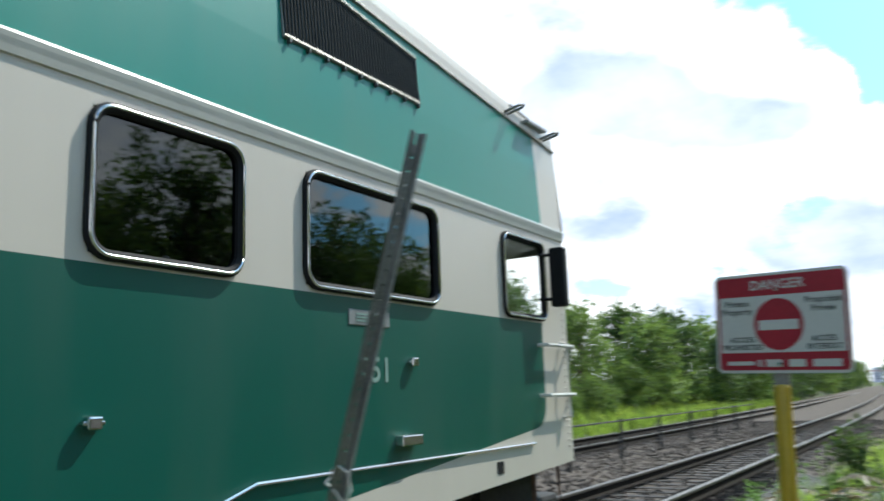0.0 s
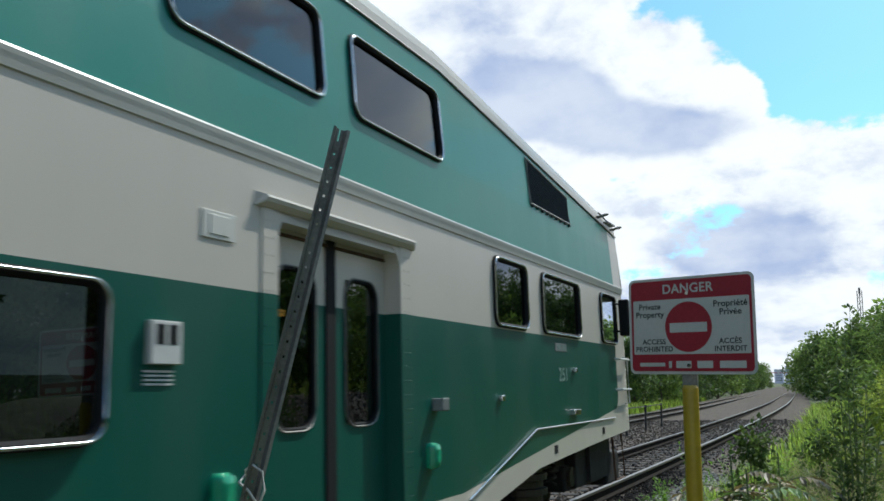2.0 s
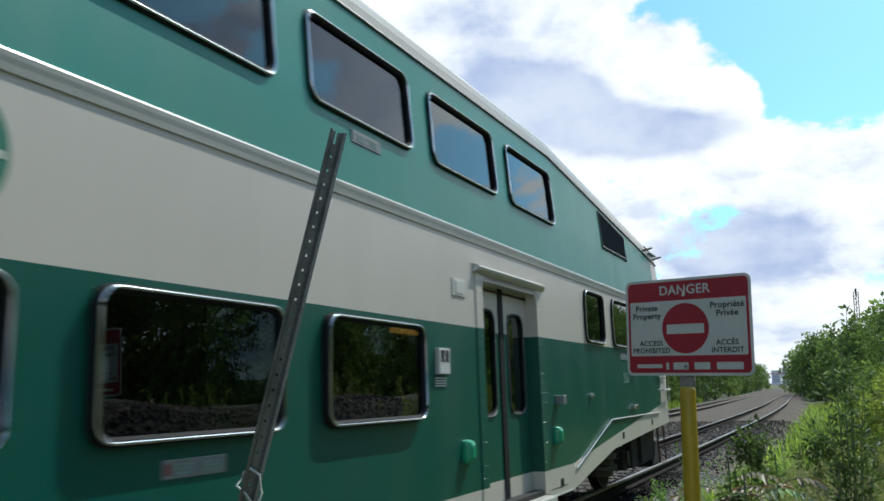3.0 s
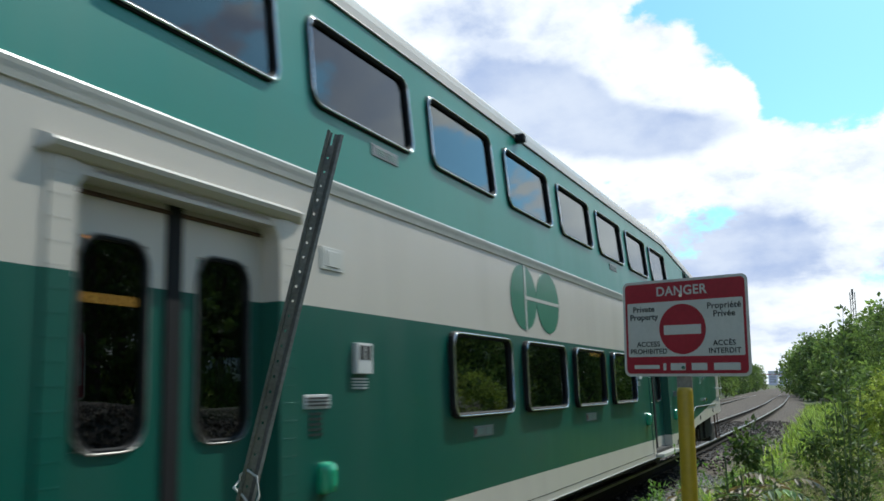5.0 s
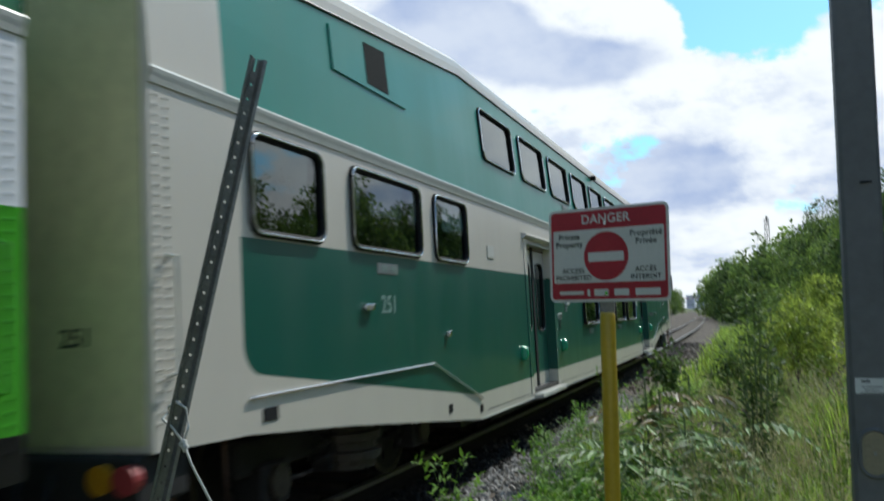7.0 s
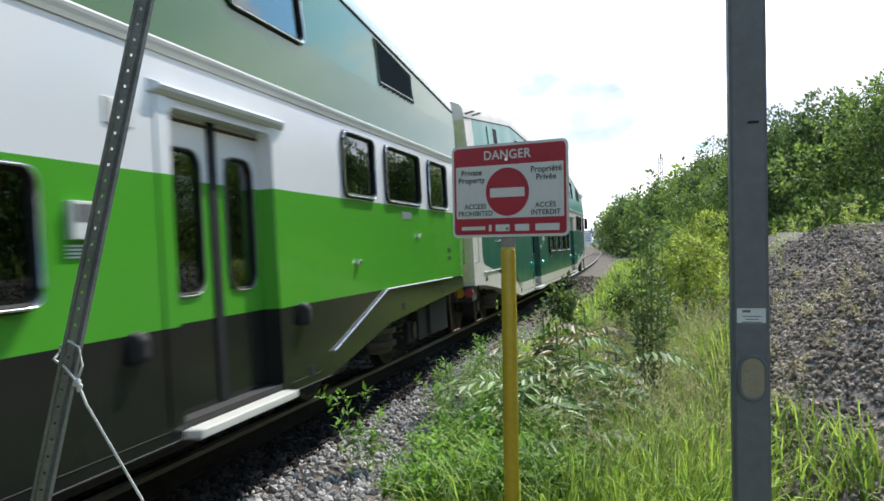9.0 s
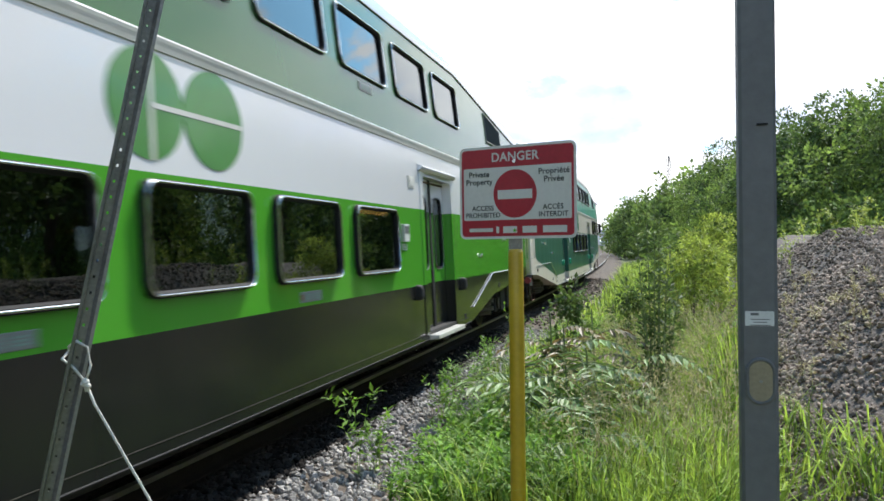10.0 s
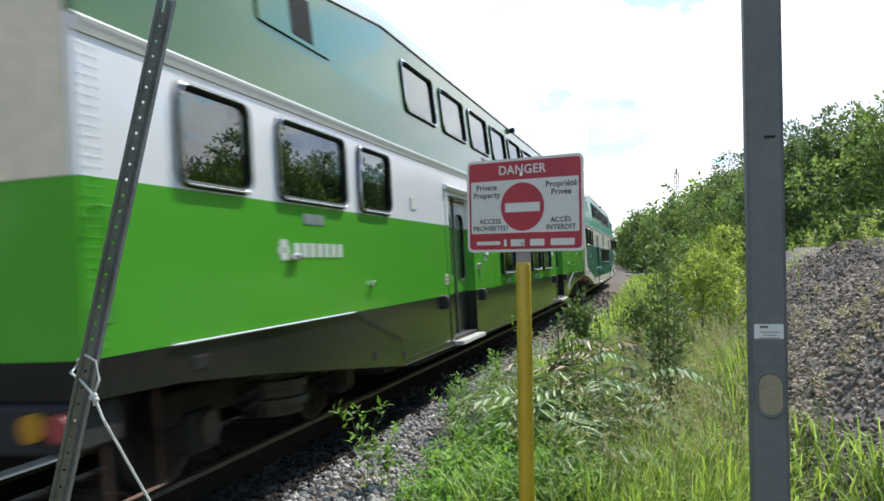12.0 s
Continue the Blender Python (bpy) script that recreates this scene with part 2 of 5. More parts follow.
def glass(name, tint, plain=None):
    """Tinted safety glass: mirrors more at a glancing angle, else lets a tinted view through."""
    m = bpy.data.materials.new(name)
    m.use_nodes = True
    nt = m.node_tree
    nt.nodes.clear()
    N, L = nt.nodes.new, nt.links.new
    gl, tr, ms = N("ShaderNodeBsdfGlossy"), N("ShaderNodeBsdfTransparent"), N("ShaderNodeMixShader")
    gl.inputs["Roughness"].default_value, gl.inputs["Color"].default_value = 0.015, (0.85, 0.9, 0.9, 1)
    tr.inputs[0].default_value = (*tint, 1)
    if plain is None:
        lw, pw, ad = N("ShaderNodeLayerWeight"), N("ShaderNodeMath"), N("ShaderNodeMath")
        lw.inputs[0].default_value = 0.5
        pw.operation, ad.operation = "POWER", "MULTIPLY_ADD"
        pw.inputs[1].default_value = 3.0
        ad.inputs[1].default_value, ad.inputs[2].default_value = 0.66, 0.07
        L(lw.outputs["Facing"], pw.inputs[0])
        L(pw.outputs[0], ad.inputs[0])
        L(ad.outputs[0], ms.inputs[0])
    else:
        ms.inputs[0].default_value = plain
    L(tr.outputs[0], ms.inputs[1])
    L(gl.outputs[0], ms.inputs[2])
    L(ms.outputs[0], N("ShaderNodeOutputMaterial").inputs[0])
    return m


M["glass"] = glass("tinted_glass", (0.15, 0.18, 0.18))
M["clearglass"] = glass("clear_glass", (0.95, 0.97, 0.97), plain=0.05)


def livery(name, low_from, upper_col, mid_col, band_col, skirt_col, ends_white):
    """The painted side of a carriage: colours follow fixed heights and lengths on the body."""
    m = mat(name, (0.5, 0.5, 0.5), 0.32, 0, 0.05, 0.5, 0.045, 1.7, coat=0.35, spec=0.4)
    nt = m.node_tree
    N, L = nt.nodes.new, nt.links.new
    b = nt.nodes["Principled BSDF"]
    if not ends_white:
        b.inputs["Specular IOR Level"].default_value = 0.28
    tc = next(n for n in nt.nodes if n.type == "TEX_COORD")
    sep = N("ShaderNodeSeparateXYZ")
    L(tc.outputs["Object"], sep.inputs[0])
    y, z = sep.outputs[1], sep.outputs[2]

    def f(op, a, c, d=None):
        n = N("ShaderNodeMath")
        n.operation = op
        for i, v in enumerate((a, c, d)):
            if v is None:
                continue
            if isinstance(v, (int, float)):
                n.inputs[i].default_value = v
            else:
                L(v, n.inputs[i])
        return n.outputs[0]

    def pick(fac, a, c):
        n = N("ShaderNodeMix")
        n.data_type = "RGBA"
        L(fac, n.inputs["Factor"])
        for k, v in (("A", a), ("B", c)):
            if isinstance(v, tuple):
                n.inputs[k].default_value = (*v, 1)
            else:
                L(v, n.inputs[k])
        return n.outputs["Result"]

    u = f("MULTIPLY", y, -1.0)
    if low_from is None:
        # skirt edge rises towards both ends, with the body's underside
        a = f("MULTIPLY_ADD", f("MAXIMUM", f("SUBTRACT", 5.2, u), 0.0), 0.108, 0.67)
        c = f("MULTIPLY_ADD", f("MAXIMUM", f("SUBTRACT", u, 20.2), 0.0), 0.128, 0.64)
        edge = f("MAXIMUM", a, c)
    else:
        edge = low_from
    lower = f("LESS_THAN", z, 1.953)
    skirt = f("LESS_THAN", z, edge)
    upper = f("GREATER_THAN", z, 2.738)
    col = pick(lower, band_col, mid_col)
    col = pick(skirt, col, skirt_col)
    if ends_white:
        lo_end = f("MAXIMUM", f("LESS_THAN", u, 0.47), f("GREATER_THAN", u, 24.45))
        # rounded lower corners of the green field
        r = 0.16
        dx = f("MAXIMUM", f("MAXIMUM", f("SUBTRACT", u, 24.45 - r), f("SUBTRACT", 0.47 + r, u)), 0.0)
        dz = f("MAXIMUM", f("SUBTRACT", f("ADD", edge, r), z), 0.0)
        corner = f("GREATER_THAN", f("ADD", f("MULTIPLY", dx, dx), f("MULTIPLY", dz, dz)), r * r)
        col = pick(f("MAXIMUM", lo_end, f("MULTIPLY", corner, f("GREATER_THAN", dx, 0.0))), col, band_col)
        up_end = f("MAXIMUM", f("LESS_THAN", u, 0.40), f("GREATER_THAN", u, 24.57))
        upc = pick(up_end, upper_col, band_col)
    else:
        upc = upper_col
    col = pick(upper, col, upc)
    # white strip under the roof
    a = f("MULTIPLY_ADD", f("MAXIMUM", f("SUBTRACT", 5.3, u), 0.0), -0.104, 4.0)
    c = f("MULTIPLY_ADD", f("MAXIMUM", f("SUBTRACT", u, 20.3), 0.0), -0.104, 4.0)
    top = f("GREATER_THAN", z, f("MINIMUM", a, c))
    col = pick(top, col, band_col if ends_white else (0.55, 0.56, 0.56))
    # road dirt: streaks running down, faint
    n = N("ShaderNodeTexNoise")
    mp = N("ShaderNodeMapping")
    mp.inputs["Scale"].default_value = (1, 1.6, 0.3)
    L(tc.outputs["Object"], mp.inputs[0])
    L(mp.outputs[0], n.inputs["Vector"])
    n.inputs["Scale"].default_value, n.inputs["Detail"].default_value = 1.6, 6.0
    mr = N("ShaderNodeMapRange")
    mr.inputs["From Min"].default_value, mr.inputs["From Max"].default_value = 0.45, 0.8
    mr.inputs["To Max"].default_value = 0.09 if ends_white else 0.02
    L(n.outputs[0], mr.inputs["Value"])
    col = pick(mr.outputs[0], col, (0.20, 0.18, 0.14))
    L(col, b.inputs["Base Color"])
    rr = N("ShaderNodeMapRange")
    rr.inputs["To Min"].default_value, rr.inputs["To Max"].default_value = (0.28, 0.5) if ends_white else (0.13, 0.22)
    L(f("MULTIPLY", f("SUBTRACT", 1.0, skirt), 0.20 if ends_white else 0.32), b.inputs["Coat Weight"])
    b.inputs["Coat Roughness"].default_value = 0.08 if ends_white else 0.03
    L(n.outputs[0], rr.inputs["Value"])
    L(rr.outputs[0], b.inputs["Roughness"])
    return m


M["livery_old"] = livery("green_and_cream_livery", None, (0.005, 0.20, 0.148), (0.001, 0.080, 0.057), (0.55, 0.505, 0.44), (0.54, 0.50, 0.43), True)
M["livery_new"] = livery("two_green_livery", 1.06, (0.022, 0.112, 0.024), (0.065, 0.30, 0.024), (0.66, 0.655, 0.67), (0.014, 0.014, 0.0135), False)

# ---------------------------------------------------------------- mesh helpers


def part(name, bm, material, parent=None, label="", smooth=False):
    me = bpy.data.meshes.new(name)
    bm.to_mesh(me)
    bm.free()
    return part_mesh(name, me, material, parent, label, smooth)


def part_mesh(name, me, material, parent=None, label="", smooth=False):
    me.materials.append(material)
    if smooth:
        for p in me.polygons:
            p.use_smooth = True
    ob = new(name, me)
    ob.parent = parent
    return tagged(ob, label) if label else ob


def raw(name, verts, faces):
    me = bpy.data.meshes.new(name)
    me.from_pydata(verts, [], faces)
    me.update()
    return me


def box(bm, x0, x1, y0, y1, z0, z1, bev=0.0):
    g = bmesh.ops.create_cube(bm, size=1.0)
    bmesh.ops.scale(bm, vec=(x1 - x0, y1 - y0, z1 - z0), verts=g["verts"])
    bmesh.ops.translate(bm, vec=((x0 + x1) / 2, (y0 + y1) / 2, (z0 + z1) / 2), verts=g["verts"])
    if bev:
        es = list({e for v in g["verts"] for e in v.link_edges})
        bmesh.ops.bevel(bm, geom=es, offset=bev, segments=2, affect="EDGES", profile=0.5)


def boxpart(name, dims, material, parent, label="", bev=0.0):
    bm = bmesh.new()
    box(bm, *dims, bev=bev)
    return part(name, bm, material, parent, label)


def tube(bm, pts, r, sides=8, closed=False):
    """A round bar along pts; r: one radius, or one for each point."""
    pts = [Vector(p) for p in pts]
    rs = r if isinstance(r, (list, tuple)) else [r] * len(pts)
    rings = []
    for i, p in enumerate(pts):
        a = pts[i - 1] if (i or closed) else pts[i]
        c = pts[(i + 1) % len(pts)] if (i + 1 < len(pts) or closed) else pts[i]
        d = (c - a).normalized()
        s = d.cross(Vector((0, 0, 1)))
        if s.length < 0.05:
            s = d.cross(Vector((0, 1, 0)))
        s.normalize()
        t = s.cross(d)
        rings.append([bm.verts.new(p + rs[i] * (math.cos(k * 2 * math.pi / sides) * s + math.sin(k * 2 * math.pi / sides) * t)) for k in range(sides)])
    n = len(rings)
    for i in range(n if closed else n - 1):
        A, B = rings[i], rings[(i + 1) % n]
        for k in range(sides):
            bm.faces.new((A[k], A[(k + 1) % sides], B[(k + 1) % sides], B[k]))
    if not closed:
        bm.faces.new(list(reversed(rings[0])))
        bm.faces.new(rings[-1])


def rounded(w, h, r, seg=5):
    """Corner-rounded rectangle round the origin, counter-clockwise."""
    out = []
    for cx, cy, a0 in ((w / 2 - r, h / 2 - r, 0), (-w / 2 + r, h / 2 - r, 90), (-w / 2 + r, -h / 2 + r, 180), (w / 2 - r, -h / 2 + r, 270)):
        for k in range(seg + 1):
            a = radians(a0 + 90 * k / seg)
            out.append((cx + r * math.cos(a), cy + r * math.sin(a)))
    return out


def slab_outline(bm, pts, place, depth):
    """A flat plate of that outline: place((a, b), d) gives the point at depth d."""
    f = [bm.verts.new(place(p, depth)) for p in pts]
    g = [bm.verts.new(place(p, 0.0)) for p in pts]
    bm.faces.new(f)
    bm.faces.new(list(reversed(g)))
    n = len(pts)
    for i in range(n):
        bm.faces.new((g[i], g[(i + 1) % n], f[(i + 1) % n], f[i]))


def ring_outline(bm, inner, outer, place, depth, inner_depth):
    n = len(inner)
    rows = [[bm.verts.new(place(p, d)) for p in o] for o, d in ((outer, -0.01), (outer, depth * 0.6), ([((a[0] + c[0] * 2) / 3, (a[1] + c[1] * 2) / 3) for a, c in zip(inner, outer)], depth), ([((a[0] * 2 + c[0]) / 3, (a[1] * 2 + c[1]) / 3) for a, c in zip(inner, outer)], depth), (inner, depth * 0.5), (inner, inner_depth))]
    for A, B in zip(rows, rows[1:]):
        for i in range(n):
            bm.faces.new((A[i], A[(i + 1) % n], B[(i + 1) % n], B[i]))


# ---------------------------------------------------------------- the line of the track
TRACK_X, RAIL_Z, LEAN = -4.22, -1.41, math.tan(radians(4.44))
CURVE_FROM, CURVE_TO, CURVE = 8.0, 82.0, 0.0007


def bend(y):
    """Sideways run of the track from its straight, and its heading."""
    if y <= CURVE_FROM:
        return 0.0, 0.0
    d = min(y, CURVE_TO) - CURVE_FROM
    x, h = -CURVE * d * d / 2, -CURVE * d
    return x + h * max(0.0, y - CURVE_TO), h


BED = Matrix.Translation(EYE) @ pose(0, 0, 0, 0, CANT, 0)


def track_pose(y, off=0.0, z=0.0):
    """A pose on the canted track at that distance: x across, y along, z up from the railheads."""
    b, h = bend(y)
    return BED @ Matrix.Translation((TRACK_X + b, y, RAIL_Z + z)) @ Matrix.Rotation(-math.atan(h), 4, "Z") @ Matrix.Translation((off, 0, 0))


def car_pose(front):
    """The pose of a carriage whose front end is at that distance: its two trucks stay on the track."""
    a, c = front - 3.0, front - 22.5
    xa, xc = bend(a)[0], bend(c)[0]
    th = math.atan2(xa - xc, 19.5)
    m = BED @ Matrix.Translation((TRACK_X + xc, c, RAIL_Z)) @ Matrix.Rotation(-th, 4, "Z")
    return m @ Matrix.Translation((0, 22.5, 0))


def front_at(t):
    return 6.35 + 2.02 * t + 0.1597 * t * t - 0.00023 * t ** 3 + 0.0000614 * t ** 4


# ---------------------------------------------------------------- ground
def smooth(a, b, v):
    v = min(1.0, max(0.0, (v - a) / (b - a)))
    return v * v * (3 - 2 * v)


def mound_h(x, y):
    """The heap of gravel beside the line."""
    n = noise.noise(Vector((x * 0.35, y * 0.35, 3.0))) * 0.25 + noise.noise(Vector((x * 1.1, y * 1.1, 8.0))) * 0.06
    e = min(1.0, max(0.0, (x - 0.25 - 0.25 * smooth(9.0, 4.0, y)) / 2.1)) ** 0.85
    front = smooth(2.2, 9.2, y + 0.8 * (x - 1.5))
    back = 1 - smooth(18.0, 24.0, y)
    side = 1 - smooth(5.5, 9.5, x)
    return max(0.0, e * front * back * (0.12 + 0.88 * side) * (1.86 + n + 0.04 * min(6, max(0, x - 2))))


def ground_h(x, y):
    b = bend(y)[0]
    xx = x - b
    base = -0.10 + 0.05 * noise.noise(Vector((x * 0.3, y * 0.3, 0))) + 0.02 * noise.noise(Vector((x * 1.7, y * 1.7, 5)))
    bedz = 0.130 + 0.0419 * xx - 0.015
    if xx < -2.6:
        z = bedz
        if xx < -11.6:
            k = min(1.0, (-11.6 - xx) / 2.0)
            z = (0.13 + 0.0419 * -11.6) * (1 - k) + (-0.75) * k
        if xx < -15.0:
            z = -0.75 + 1.2 * smooth(15.0, 24.0, -xx)
    elif xx < -1.5:
        k = (xx + 2.6) / 1.1
        z = bedz * (1 - k) + (base - 0.12) * k
    else:
        z = base - 0.12 * (1 - smooth(-1.5, 0.2, xx))
        z += mound_h(x, y)
    return z


def build_ground():
    xs = sorted(set([-1500, -700, -300, -120, -70, -45, -34, -28] + [round(-24 + 0.8 * i, 3) for i in range(14)] + [round(-13 + 0.5 * i, 3) for i in range(20)] + [round(-3 + 0.16 * i, 3) for i in range(70)] + [8.5 + 0.8 * i for i in range(14)] + [22, 28, 40, 70, 120, 300, 700, 1500]))
    ys = sorted(set([-1500, -600, -200, -80, -40, -25, -18] + [round(-14 + 1.0 * i, 3) for i in range(14)] + [round(0.2 * i, 3) for i in range(130)] + [26 + 1.5 * i for i in range(50)] + [104 + 8 * i for i in range(30)] + [400, 600, 900, 1600]))
    vs, fs, mi = [], [], []
    for y in ys:
        for x in xs:
            vs.append((x + (bend(y)[0] if abs(x) < 100 and y < 400 else 0), y, ground_h(x + bend(y)[0], y) if abs(x) < 100 and y < 400 else (-0.2 if abs(x) < 300 else 0.0)))
    W = len(xs)
    for j in range(len(ys) - 1):
        for i in range(W - 1):
            fs.append((j * W + i, j * W + i + 1, (j + 1) * W + i + 1, (j + 1) * W + i))
            x, y = (xs[i] + xs[i + 1]) / 2, (ys[j] + ys[j + 1]) / 2
            mi.append(1 if -11.9 < x < -1.9 else 2 if mound_h(x, y) > 0.2 else 0)
    me = raw("ground", vs, fs)
    me.materials.append(M["soil"])
    me.materials.append(M["gravel"])
    me.materials.append(M["heap"])
    for p, k in zip(me.polygons, mi):
        p.material_index, p.use_smooth = k, True
    ob = new("ground", me)
    tagged(ob, "grassy ground with a bed of grey ballast under the rails and a gravel heap", "ground", kind="structure")


M["soil"] = mat("grassy_soil", (0.04, 0.055, 0.018), 0.95, 0, 0.45, 1.2, 0.8, 18, col2=(0.09, 0.10, 0.036))
build_ground()


def rails(off, label):
    top = new("rail_track")
    tagged(top, label, "rail track", kind="structure")
    prof = [(-0.035, 0), (0.035, 0), (0.036, -0.035), (0.012, -0.05), (0.010, -0.13), (0.07, -0.15), (0.07, -0.165), (-0.07, -0.165), (-0.07, -0.15), (-0.010, -0.13), (-0.012, -0.05), (-0.036, -0.035)]
    ys = [-60, -30, 0] + [8 + 4 * i for i in range(20)] + [90, 130, 200, 300]
    for s in (-0.753, 0.753):
        vs, fs = [], []
        for y in ys:
            m = track_pose(y, off)
            vs += [m @ Vector((s + a, 0, c)) for a, c in prof]
        P = len(prof)
        for j in range(len(ys) - 1):
            for k in range(P):
                fs.append((j * P + k, j * P + (k + 1) % P, (j + 1) * P + (k + 1) % P, (j + 1) * P + k))
        me = raw("rail", vs, fs)
        ob = part_mesh("rail", me, M["railside"], top, "rusty steel rail with a worn bright head")
        me.materials.append(M["rail"])
        for i, p in enumerate(me.polygons):
            p.material_index = 1 if i % P in (0, 1, 11) else 0
    return top


def tie_mesh():
    bm = bmesh.new()
    box(bm, -1.18, 1.18, -0.115, 0.115, -0.33, -0.208, 0.012)
    me = bpy.data.meshes.new("tie")
    bm.to_mesh(me)
    bm.free()
    me.materials.append(M["tie"])
    return me


TRACKS = [rails(0.0, "railway track of worn steel rails on dark ties in ballast"), rails(-5.35, "second railway track behind a low fence")]
TIE = tie_mesh()
for track, off, n in ((TRACKS[0], 0.0, 130), (TRACKS[1], -5.35, 100)):
    for i in range(n):
        ob = new("tie", TIE)
        ob.parent = track
        ob.matrix_world = track_pose(3.0 + i * 0.56, off)

# ---------------------------------------------------------------- carriages
CAR_LEN = 25.2
UPPER = [(5.38 + 1.635 * k, 6.65 + 1.635 * k) for k in range(9)]
LOWER = [(8.63, 9.82), (10.26, 11.46), (11.87, 13.06), (13.47, 14.68)]
MID = [(2.0, 3.22), (3.68, 4.45), (20.53, 21.40), (21.76, 23.05), (23.50, 24.34)]
CAB = (0.42, 1.08)
MID_NEW = [(0.80, 1.70), (2.13, 3.42), (3.80, 4.66), *MID[2:]]
DOORS = [(6.13, 7.47), (16.82, 18.16)]


def lerp_path(pts, u):
    for (a, p), (c, q) in zip(pts, pts[1:]):
        if u <= c:
            return p + (q - p) * (u - a) / (c - a)
    return pts[-1][1]


def sill_z(u):
    return lerp_path([(0, 0.88), (1.7, 0.80), (3.5, 0.70), (5.2, 0.41), (12.6, 0.38), (20.3, 0.41), (23.2, 0.73), (24.4, 0.84), (25.3, 0.87)], u)


def eave_z(u):
    return lerp_path([(0, 3.44), (5.3, 4.0), (20.3, 4.0), (25.3, 3.47)], u)


def upper_x(z):
    return 1.475 - LEAN * (z - 3.31)


def side_place(u, z, x=1.5):
    """Outline points (a, b) on the side's plane, a towards the front, b up; d outwards."""
    return lambda p, d: Vector((x + d, -u + p[0], z + p[1]))


def upper_place(u, z):
    return lambda p, d: Vector((upper_x(z + p[1]) + d, -u + p[0], z + p[1] + d * LEAN))


def body_mesh(cab):
    mid = MID if cab else MID_NEW
    bm = bmesh.new()
    us = sorted({0.0, 1.7, 3.5, 5.2, 5.3, 12.6, 20.3, 23.2, 24.4, CAR_LEN, *[a for w in UPPER + LOWER + mid + DOORS + [CAB] for a in w]})

    def holes(u, z):
        if any(a < u < c for a, c in DOORS) and z < 2.38:
            return True
        if any(a + 0.03 < u < c - 0.03 for a, c in LOWER) and 1.27 < z < 1.89:
            return True
        if any(a + 0.03 < u < c - 0.03 for a, c in mid) and 1.99 < z < 2.57:
            return True
        if cab and CAB[0] < u < CAB[1] and 1.99 < z < 2.57:
            return True
        return any(a + 0.03 < u < c - 0.03 for a, c in UPPER) and 3.20 < z < 3.77

    for s in (1, -1):
        def lower_row(u):
            return [(1.5, z) for z in (sill_z(u), 1.27, 1.89, 1.99, 2.38, 2.57, 2.66)]

        def upper_row(u):
            e = eave_z(u)
            return [(1.5, 2.66), (1.508, 2.735), (upper_x(3.2), 3.2), (upper_x(min(3.77, e - 0.02)), min(3.77, e - 0.02)), (upper_x(e), e)]

        def roof_row(u):
            e = eave_z(u)
            x = upper_x(e)
            return [(x, e), (x - 0.006, e + 0.09), (x - 0.022, e + 0.16), (x - 0.07, e + 0.215), (x - 0.17, e + 0.255), (0.9, e + 0.33), (0.0, e + 0.43)]

        for row in (lower_row, upper_row, roof_row):
            cols = [[bm.verts.new((s * x, -u, z)) for x, z in row(u)] for u in us]
            for i in range(len(us) - 1):
                for k in range(len(cols[0]) - 1):
                    um = (us[i] + us[i + 1]) / 2
                    zm = (row(um)[k][1] + row(um)[k + 1][1]) / 2
                    if row is not roof_row and holes(um, zm):
                        continue
                    q = (cols[i][k], cols[i + 1][k], cols[i + 1][k + 1], cols[i][k + 1])
                    bm.faces.new(q if s < 0 else tuple(reversed(q)))
        # floor edge
        cols = [[bm.verts.new((s * 1.5, -u, sill_z(u))), bm.verts.new((0, -u, sill_z(u) + 0.02))] for u in us]
        for A, B in zip(cols, cols[1:]):
            bm.faces.new((A[0], A[1], B[1], B[0]))
    # ends
    for u in (0.0, CAR_LEN):
        e = eave_z(u)
        zs = [sill_z(u), 1.99, 2.57, 2.66, 2.74, e]
        for a, c in zip(zs, zs[1:]):
            xa = 1.5 if a < 2.7 else upper_x(a)
            xc = 1.5 if c < 2.7 else upper_x(c)
            spans = [(-1, 1)] if not (u == 0 and cab and a == 1.99) else [(-1, -0.94), (-0.04, 0.04), (0.94, 1)]
            for p, q in spans:
                bm.faces.new([bm.verts.new(v) for v in ((p * xa, -u, a), (q * xa, -u, a), (q * xc, -u, c), (p * xc, -u, c))])
        x = upper_x(e)
        half = [(x, e), (x - 0.006, e + 0.09), (x - 0.022, e + 0.16), (x - 0.07, e + 0.215), (x - 0.17, e + 0.255), (0.9, e + 0.33), (0.0, e + 0.43)]
        bm.faces.new([bm.verts.new((a, -u, z)) for a, z in half + [(-a, z) for a, z in reversed(half[:-1])]])
    bmesh.ops.remove_doubles(bm, verts=bm.verts, dist=0.0005)
    bmesh.ops.recalc_face_normals(bm, faces=bm.faces)
    return bm


